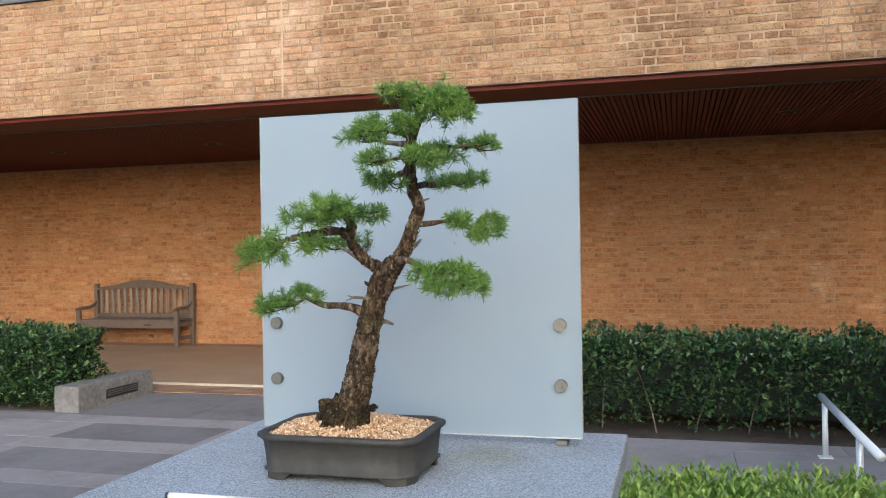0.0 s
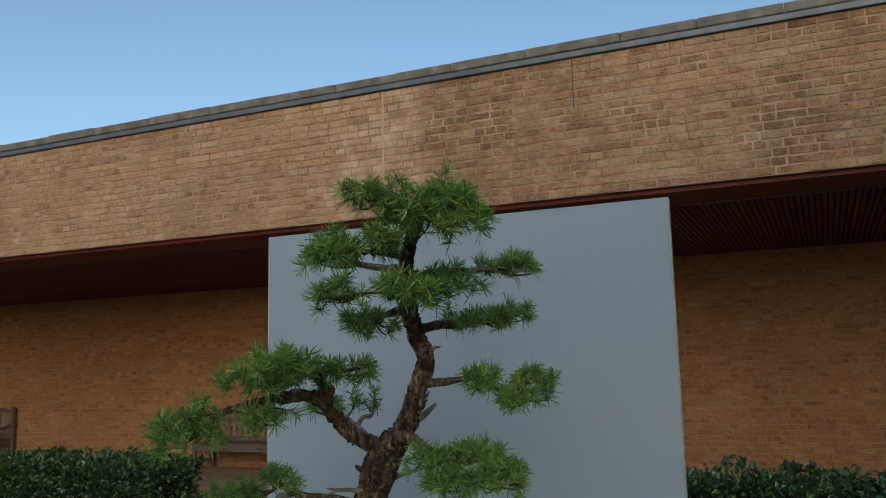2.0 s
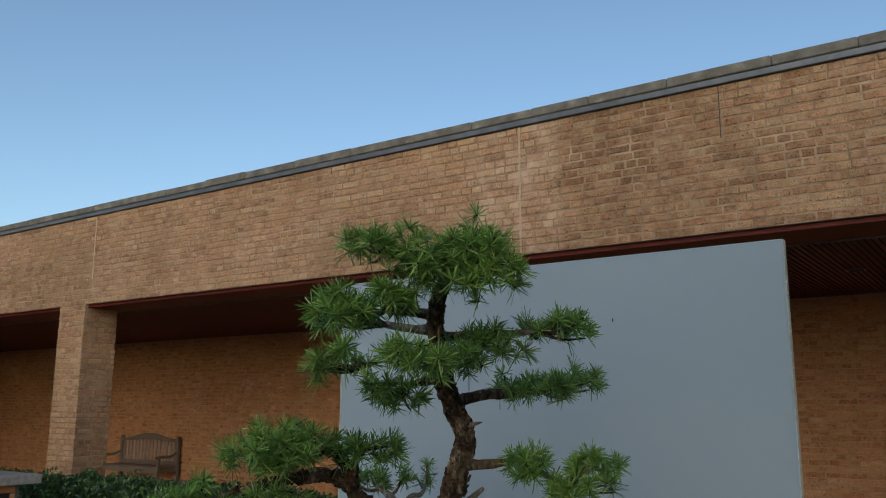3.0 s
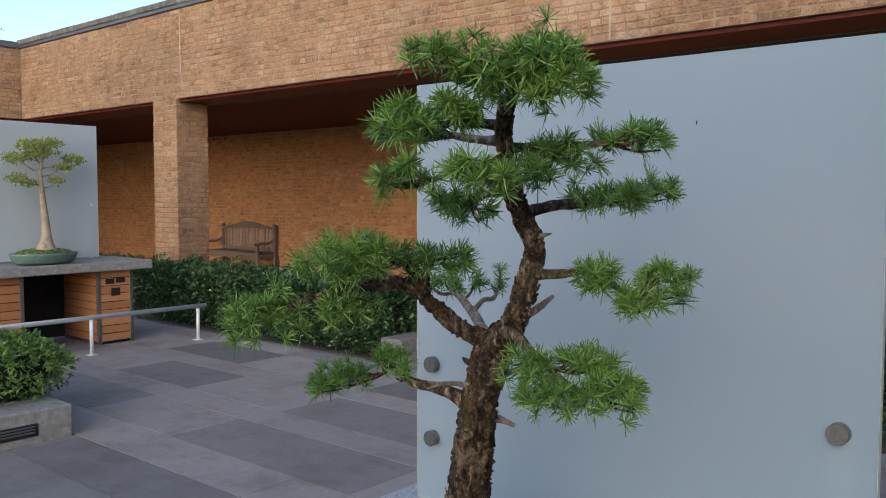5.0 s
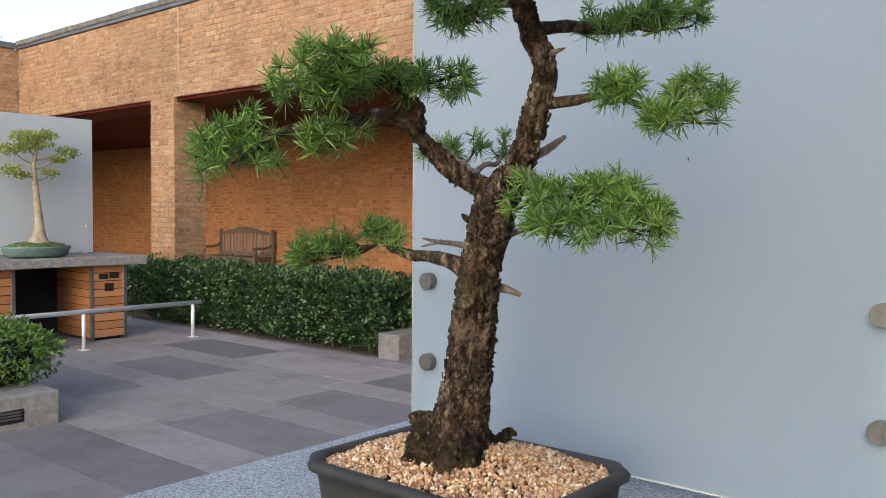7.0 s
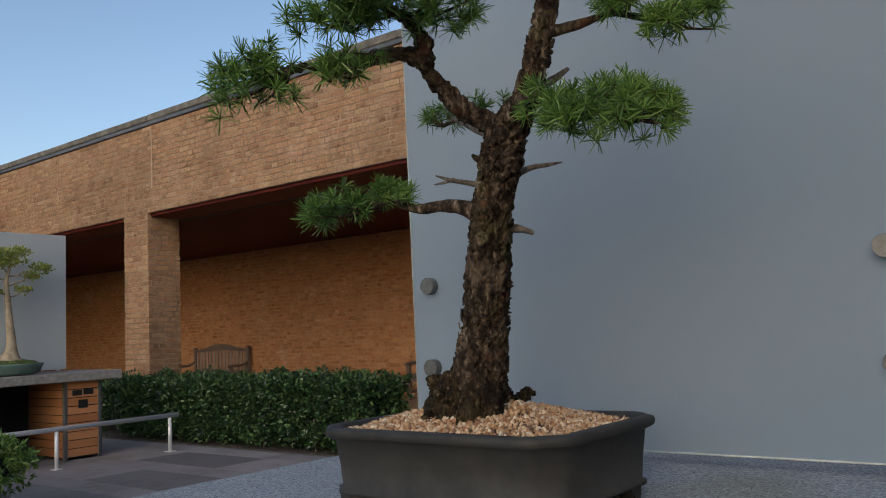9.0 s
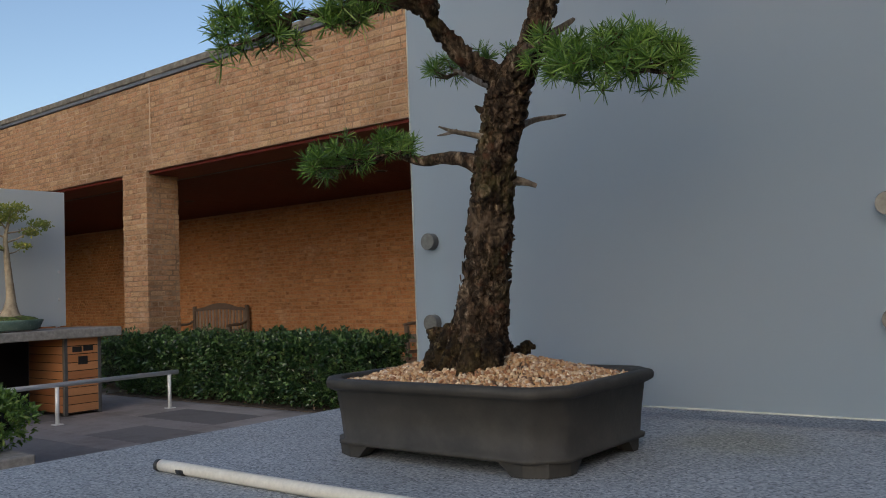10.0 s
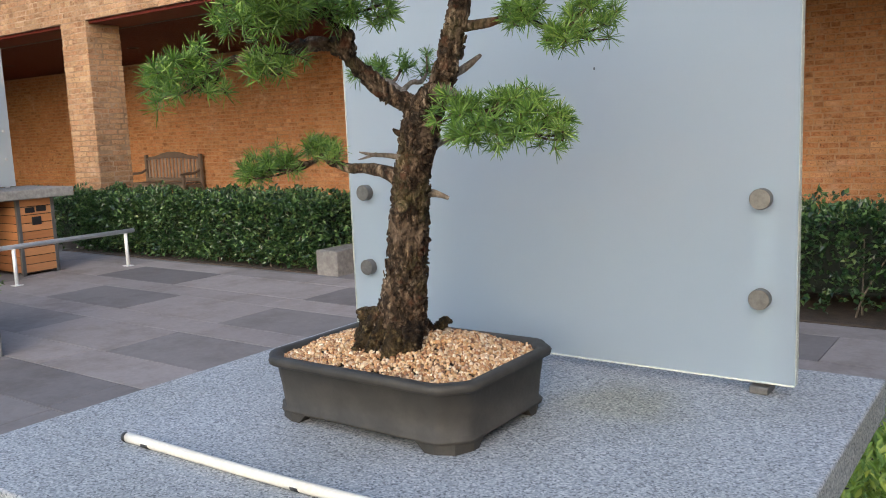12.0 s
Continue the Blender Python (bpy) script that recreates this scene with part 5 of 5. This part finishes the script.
pad(b, (-0.782, 1.452, 1.279), (0.046, 0.042, 0.032), 40, (-0.758, 1.48, 1.278), turn=30)
pad(b, (-0.716, 1.510, 1.282), (0.030, 0.026, 0.014), 14, (-0.738, 1.512, 1.285))
pad(b, (-0.672, 1.472, 1.342), (0.048, 0.046, 0.019), 32, (-0.688, 1.52, 1.340))
pad(b, (-0.716, 1.500, 1.331), (0.050, 0.040, 0.017), 27, (-0.700, 1.53, 1.335), turn=30)
pad(b, (-0.680, 1.530, 1.343), (0.036, 0.030, 0.018), 18, (-0.676, 1.553, 1.336))
pad(b, (-0.640, 1.580, 1.338), (0.04, 0.03, 0.018), 20, (-0.676, 1.566, 1.338))
# a long shoot with needles along it
bm = bmesh.new()
SHOOT = [(-0.7165, 1.505, 1.290, 0.0013), (-0.702, 1.515, 1.292, 0.0011), (-0.684, 1.522, 1.288, 0.0009), (-0.671, 1.526, 1.282, 0.0006)]
tube(bm, SHOOT, 6, 6)
shoot = part("shoot", bm, bark_mat, tree, "thin shoot lined with needles", True)
verts, faces = [], []
line = spline(SHOOT, 14)
for q, nx in zip(line, line[1:]):
    c, ahead = Vector(q[:3]), (Vector(nx[:3]) - Vector(q[:3])).normalized()
    for _ in range(3):
        side = ahead.cross(rand_dir(rng)).normalized()
        d = (side + ahead * 0.35 + Vector((0, 0, -0.25))).normalized()
        w = d.cross(rand_dir(rng)).normalized() * 0.0005
        tip = c + d * rng.uniform(0.013, 0.019)
        o = len(verts)
        verts += [tuple(v - ROOTS[tree]) for v in (c - w, c + w, c.lerp(tip, 0.6) + w, c.lerp(tip, 0.6) - w, tip)]
        faces += [(o, o + 1, o + 2, o + 3), (o + 3, o + 2, o + 4)]
ob = new("needles", raw_mesh("needles", verts, faces, needle_mat))
ob.parent = shoot
tagged(ob, "", "", "", "stuff")
# rear left branch
b = limb("branch", [(-0.648, 1.690, 1.222, 0.0095), (-0.678, 1.712, 1.236, 0.0078), (-0.706, 1.732, 1.250, 0.0066), (-0.738, 1.746, 1.266, 0.005), (-0.765, 1.752, 1.278, 0.003)], dead_mat, fine_bark, 16, 8, "grey rear branch")
limb("branch", [(-0.712, 1.735, 1.253, 0.0042), (-0.716, 1.762, 1.266, 0.0034), (-0.712, 1.780, 1.268, 0.0028), (-0.715, 1.797, 1.280, 0.0015)], dead_mat, fine_bark, 10, 6)
pad(b, (-0.772, 1.752, 1.287), (0.030, 0.024, 0.012), 13, (-0.755, 1.750, 1.274), 30, 0.018)
pad(b, (-0.735, 1.765, 1.290), (0.018, 0.014, 0.008), 5, (-0.738, 1.746, 1.266), 28, 0.017)
pad(b, (-0.718, 1.800, 1.288), (0.012, 0.010, 0.007), 4, (-0.715, 1.797, 1.280), 28, 0.017)
# right branch, upper
b = limb("branch", [(-0.580, 1.660, 1.318, 0.0085), (-0.552, 1.668, 1.317, 0.0056), (-0.525, 1.675, 1.320, 0.0048), (-0.500, 1.678, 1.322, 0.004), (-0.478, 1.676, 1.312, 0.0032), (-0.455, 1.672, 1.302, 0.002)])
pad(b, (-0.478, 1.652, 1.326), (0.028, 0.026, 0.015), 16, (-0.488, 1.675, 1.318))
pad(b, (-0.422, 1.705, 1.320), (0.030, 0.034, 0.018), 20, (-0.450, 1.674, 1.304))
pad(b, (-0.442, 1.668, 1.298), (0.036, 0.022, 0.012), 16, (-0.460, 1.673, 1.302))
# right branch, lower
b = limb("branch", [(-0.612, 1.668, 1.248, 0.0105), (-0.585, 1.650, 1.248, 0.007), (-0.555, 1.632, 1.240, 0.005), (-0.520, 1.620, 1.222, 0.0042), (-0.485, 1.615, 1.208, 0.003), (-0.46, 1.615, 1.205, 0.002)], None, fine_bark)
pad(b, (-0.532, 1.606, 1.228), (0.032, 0.030, 0.015), 18, (-0.545, 1.628, 1.236))
pad(b, (-0.500, 1.590, 1.202), (0.034, 0.028, 0.014), 20, (-0.515, 1.618, 1.220))
pad(b, (-0.450, 1.624, 1.206), (0.040, 0.034, 0.020), 30, (-0.475, 1.615, 1.207))
pad(b, (-0.490, 1.642, 1.236), (0.036, 0.030, 0.016), 20, (-0.515, 1.622, 1.222))
# upper left tiers
b = limb("branch", [(-0.578, 1.625, 1.412, 0.007), (-0.592, 1.60, 1.405, 0.0045), (-0.603, 1.575, 1.396, 0.002)])
pad(b, (-0.598, 1.573, 1.396), (0.040, 0.026, 0.013), 20, (-0.600, 1.585, 1.399), turn=-20)
b = limb("branch", [(-0.568, 1.608, 1.445, 0.006), (-0.560, 1.56, 1.437, 0.0045), (-0.55, 1.52, 1.428, 0.003), (-0.555, 1.48, 1.422, 0.0015)])
pad(b, (-0.574, 1.455, 1.421), (0.036, 0.026, 0.010), 15, (-0.555, 1.49, 1.423))
pad(b, (-0.496, 1.474, 1.424), (0.036, 0.030, 0.015), 22, (-0.545, 1.51, 1.427))
b = limb("branch", [(-0.558, 1.595, 1.462, 0.0065), (-0.582, 1.583, 1.464, 0.005), (-0.606, 1.570, 1.468, 0.0038), (-0.625, 1.553, 1.473, 0.002)], dead_mat, fine_bark)
limb("branch", [(-0.552, 1.585, 1.476, 0.006), (-0.562, 1.55, 1.478, 0.0045), (-0.57, 1.51, 1.476, 0.0028), (-0.574, 1.475, 1.474, 0.0015)])
pad(b, (-0.580, 1.462, 1.474), (0.034, 0.028, 0.015), 19, (-0.572, 1.49, 1.475))
pad(b, (-0.545, 1.485, 1.486), (0.036, 0.030, 0.015), 22, (-0.568, 1.52, 1.477))
pad(b, (-0.626, 1.525, 1.477), (0.040, 0.028, 0.012), 18, (-0.606, 1.570, 1.468))
# upper right tiers
b = limb("branch", [(-0.572, 1.645, 1.385, 0.0075), (-0.556, 1.685, 1.394, 0.0062), (-0.540, 1.728, 1.396, 0.0055), (-0.520, 1.765, 1.403, 0.0042), (-0.49, 1.765, 1.410, 0.0022)])
pad(b, (-0.535, 1.735, 1.404), (0.034, 0.026, 0.012), 15, (-0.540, 1.728, 1.397))
pad(b, (-0.487, 1.776, 1.414), (0.036, 0.024, 0.012), 18, (-0.510, 1.765, 1.405))
pad(b, (-0.485, 1.72, 1.403), (0.028, 0.026, 0.012), 11, (-0.520, 1.755, 1.402))
b = limb("branch", [(-0.555, 1.60, 1.455, 0.006), (-0.515, 1.61, 1.456, 0.0045), (-0.470, 1.612, 1.456, 0.0035), (-0.43, 1.612, 1.458, 0.002)])
pad(b, (-0.432, 1.626, 1.464), (0.038, 0.032, 0.014), 21, (-0.45, 1.612, 1.457))
pad(b, (-0.500, 1.612, 1.450), (0.042, 0.028, 0.014), 20, (-0.50, 1.611, 1.456))
pad(b, (-0.505, 1.56, 1.428), (0.03, 0.026, 0.014), 14, (-0.52, 1.605, 1.455))
# crown
b = limb("branch", [(-0.50, 1.54, 1.522, 0.0048), (-0.512, 1.50, 1.525, 0.0035), (-0.522, 1.455, 1.527, 0.0022)])
pad(b, (-0.540, 1.452, 1.534), (0.028, 0.022, 0.012), 13, (-0.520, 1.46, 1.527))
pad(b, (-0.500, 1.486, 1.526), (0.034, 0.034, 0.022), 26, (-0.505, 1.52, 1.524))
pad(b, (-0.468, 1.525, 1.538), (0.038, 0.036, 0.022), 32, (-0.47, 1.52, 1.538))
pad(b, (-0.452, 1.526, 1.511), (0.038, 0.034, 0.02), 26, (-0.47, 1.52, 1.535))
pad(b, (-0.480, 1.500, 1.506), (0.036, 0.030, 0.014), 20, (-0.49, 1.53, 1.53))

# a far tree's thin outer twigs over the wing roof
far_crown = thing("tree", (-27.6, 11.6, -0.06), "thinly leaved yellow-green tree rising behind the wing roof", "tree")
rng = random.Random(61)
bm = bmesh.new()
tube(bm, [(-27.6, 11.6, -0.1, 0.20), (-27.5, 11.7, 2.5, 0.16), (-27.4, 11.6, 5.0, 0.11), (-27.4, 11.65, 7.5, 0.05), (-27.4, 11.6, 9.2, 0.02)], 5, 10)
part("trunk", bm, stem_mat, far_crown, "", True)
verts, faces = [], []
for k in range(16):
    z0 = rng.uniform(5.0, 8.8)
    a = rng.uniform(0, 6.28)
    ln = rng.uniform(0.5, 1.25) * (1.0 if z0 < 7.5 else 0.6)
    root = Vector((-27.4, 11.63, z0))
    tip = root + Vector((math.cos(a) * ln, math.sin(a) * ln, rng.uniform(0.0, 0.5)))
    bm = bmesh.new()
    tube(bm, [(*root, 0.022), (*(root.lerp(tip, 0.5) + Vector((0, 0, 0.06))), 0.013), (*tip, 0.004)], 4, 6)
    part("limb", bm, stem_mat, far_crown, "", True)
    for _ in range(60):
        p = root.lerp(tip, rng.uniform(0.35, 1.08)) + rand_dir(rng) * rng.uniform(0, 0.15) - ROOTS[far_crown]
        leaf_quads(verts, faces, p, rand_dir(rng, (0, 0, -0.3)), rand_dir(rng, (0, 0, 1)), rng.uniform(0.05, 0.10), 0.035)
ob = new("crown", raw_mesh("crown", verts, faces, far_leaf_mat))
ob.parent = far_crown
tagged(ob, "sparse yellow-green leaves", "", "", "stuff")

# ---- brick and paving pieces ----
brick_face(pier, (-9.818, YF, 0.0), (1, 0, 0), 0.524, ZB, lambda u, z: True, 41)
brick_face(pier, (-9.294, YF + 0.004, 0.0), (0, 1, 0), 0.45, ZB, lambda u, z: True, 42)
brick_face(beam, (XC, YF, ZB), (1, 0, 0), 6 - XC, ZT - ZB, lambda u, z: 10.7 < u < 14.5, 43)
brick_face(wing, (XC, -6, ZB), (0, 1, 0), YF + 6 - 0.01, ZT - ZB, lambda u, z: False, 44)
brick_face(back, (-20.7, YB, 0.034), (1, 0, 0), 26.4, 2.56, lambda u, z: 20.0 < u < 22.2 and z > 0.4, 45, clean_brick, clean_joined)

slab_meshes = {}


def paving_slab(x0, x1, y0, y1, material, rng):
    key = (round(x1 - x0, 2), round(y1 - y0, 2), material.name)
    if key not in slab_meshes:
        w, d = (x1 - x0) / 2 - 0.002, (y1 - y0) / 2 - 0.002
        c = 0.0008
        vs = [(-w, -d, -0.03), (w, -d, -0.03), (w, d, -0.03), (-w, d, -0.03), (-w, -d, -c), (w, -d, -c), (w, d, -c), (-w, d, -c), (-w + c, -d + c, 0), (w - c, -d + c, 0), (w - c, d - c, 0), (-w + c, d - c, 0)]
        fs = [(8, 9, 10, 11)] + [(4 + i, 4 + (i + 1) % 4, 8 + (i + 1) % 4, 8 + i) for i in range(4)] + [(i, (i + 1) % 4, 4 + (i + 1) % 4, 4 + i) for i in range(4)]
        slab_meshes[key] = raw_mesh("paving_slab", vs, fs, material)
    ob = new("paving_slab", slab_meshes[key])
    ob.parent = floor
    ob.location = ((x0 + x1) / 2, (y0 + y1) / 2, rng.uniform(-0.0003, 0.0003))


rng = random.Random(3)
ROWS_Y = [(-4.0, -2.9, "d"), (-2.9, -1.8, "d"), (-1.8, -0.9, "l"), (-0.9, 0.15, "d"), (0.15, 1.2, "d"), (1.2, 1.545, "d"), (2.247, 2.825, "d"), (2.825, 3.22, "d"), (3.22, 3.565, "l"), (3.565, 4.08, "a"),
          (4.08, 4.345, "l"), (4.345, 4.87, "b"), (4.87, 5.14, "l"), (5.14, 5.66, "c"), (5.66, 5.93, "l"), (5.93, 7.0, "d")]
DARK = {"a": ((-6.9, -5.42), (-4.42, -2.9), (-1.4, 0.1)), "b": ((-8.6, -7.5), (-6.45, -5.43), (-4.38, -2.9), (-1.9, -0.4)), "c": ((-7.0, -5.9), (-4.4, -3.25), (-1.9, -0.9))}
for y0, y1, kind in ROWS_Y:
    if kind in "dl":
        x = -15.0 + rng.uniform(0, 0.5)
        while x < 5.5:
            w = rng.choice((1.05, 1.25, 1.45))
            paving_slab(x, min(x + w, 5.9), y0, y1, pave_dark if kind == "d" else pave_light, rng)
            x += w
    else:
        x = -15.0
        for a, b in DARK[kind]:
            n = max(1, round((a - x) / 1.2))
            for k in range(n):
                paving_slab(x + (a - x) * k / n, x + (a - x) * (k + 1) / n, y0, y1, pave_light, rng)
            paving_slab(a, b, y0, y1, pave_dark, rng)
            x = b
        n = max(1, round((5.9 - x) / 1.2))
        for k in range(n):
            paving_slab(x + (5.9 - x) * k / n, x + (5.9 - x) * (k + 1) / n, y0, y1, pave_light, rng)
paver = raw_mesh("paver", [(-0.098, -0.049, -0.03), (0.098, -0.049, -0.03), (0.098, 0.049, -0.03), (-0.098, 0.049, -0.03), (-0.098, -0.049, 0), (0.098, -0.049, 0), (0.098, 0.049, 0), (-0.098, 0.049, 0)],
                 [(4, 5, 6, 7), (0, 1, 5, 4), (1, 2, 6, 5), (2, 3, 7, 6), (3, 0, 4, 7)], border_mat)
for r in range(4):
    for k in range(12):
        ob = new("paver", paver)
        ob.parent = border
        ob.location = (-5.3 + 0.203 * k + (0.1 if r % 2 else 0), 7.053 + 0.0965 * r, 0.012)

# band of small grey setts across the courtyard
SETT = [(-0.046, -0.046, -0.03), (0.046, -0.046, -0.03), (0.046, 0.046, -0.03), (-0.046, 0.046, -0.03), (-0.046, -0.046, -0.004), (0.046, -0.046, -0.004), (0.046, 0.046, -0.004), (-0.046, 0.046, -0.004),
        (-0.041, -0.041, 0), (0.041, -0.041, 0), (0.041, 0.041, 0), (-0.041, 0.041, 0)]
SETT_FACES = [(8, 9, 10, 11)] + [(4 + i, 4 + (i + 1) % 4, 8 + (i + 1) % 4, 8 + i) for i in range(4)] + [(i, (i + 1) % 4, 4 + (i + 1) % 4, 4 + i) for i in range(4)]
sett = raw_mesh("sett", SETT, SETT_FACES, sett_mat)
rng = random.Random(71)
verts, faces = [], []
for row in range(7):
    for k in range(209):
        at = Vector((-14.953 + 0.1004 * k + (0.05 if row % 2 else 0), 2.197 - 0.1 * row, rng.uniform(-0.002, 0.002)))
        if -4.4 < at.x < -1.9 and row < 7:
            ob = new("sett", sett)
            ob.parent = floor
            ob.location = at
        elif at.x < 5.9:
            o = len(verts)
            verts += [tuple(at + Vector(v)) for v in SETT]
            faces += [tuple(o + i for i in f) for f in SETT_FACES]
ob = new("sett_band", raw_mesh("sett_band", verts, faces, sett_mat))
ob.parent = floor
tagged(ob, "small grey stone setts", "", "", "stuff")
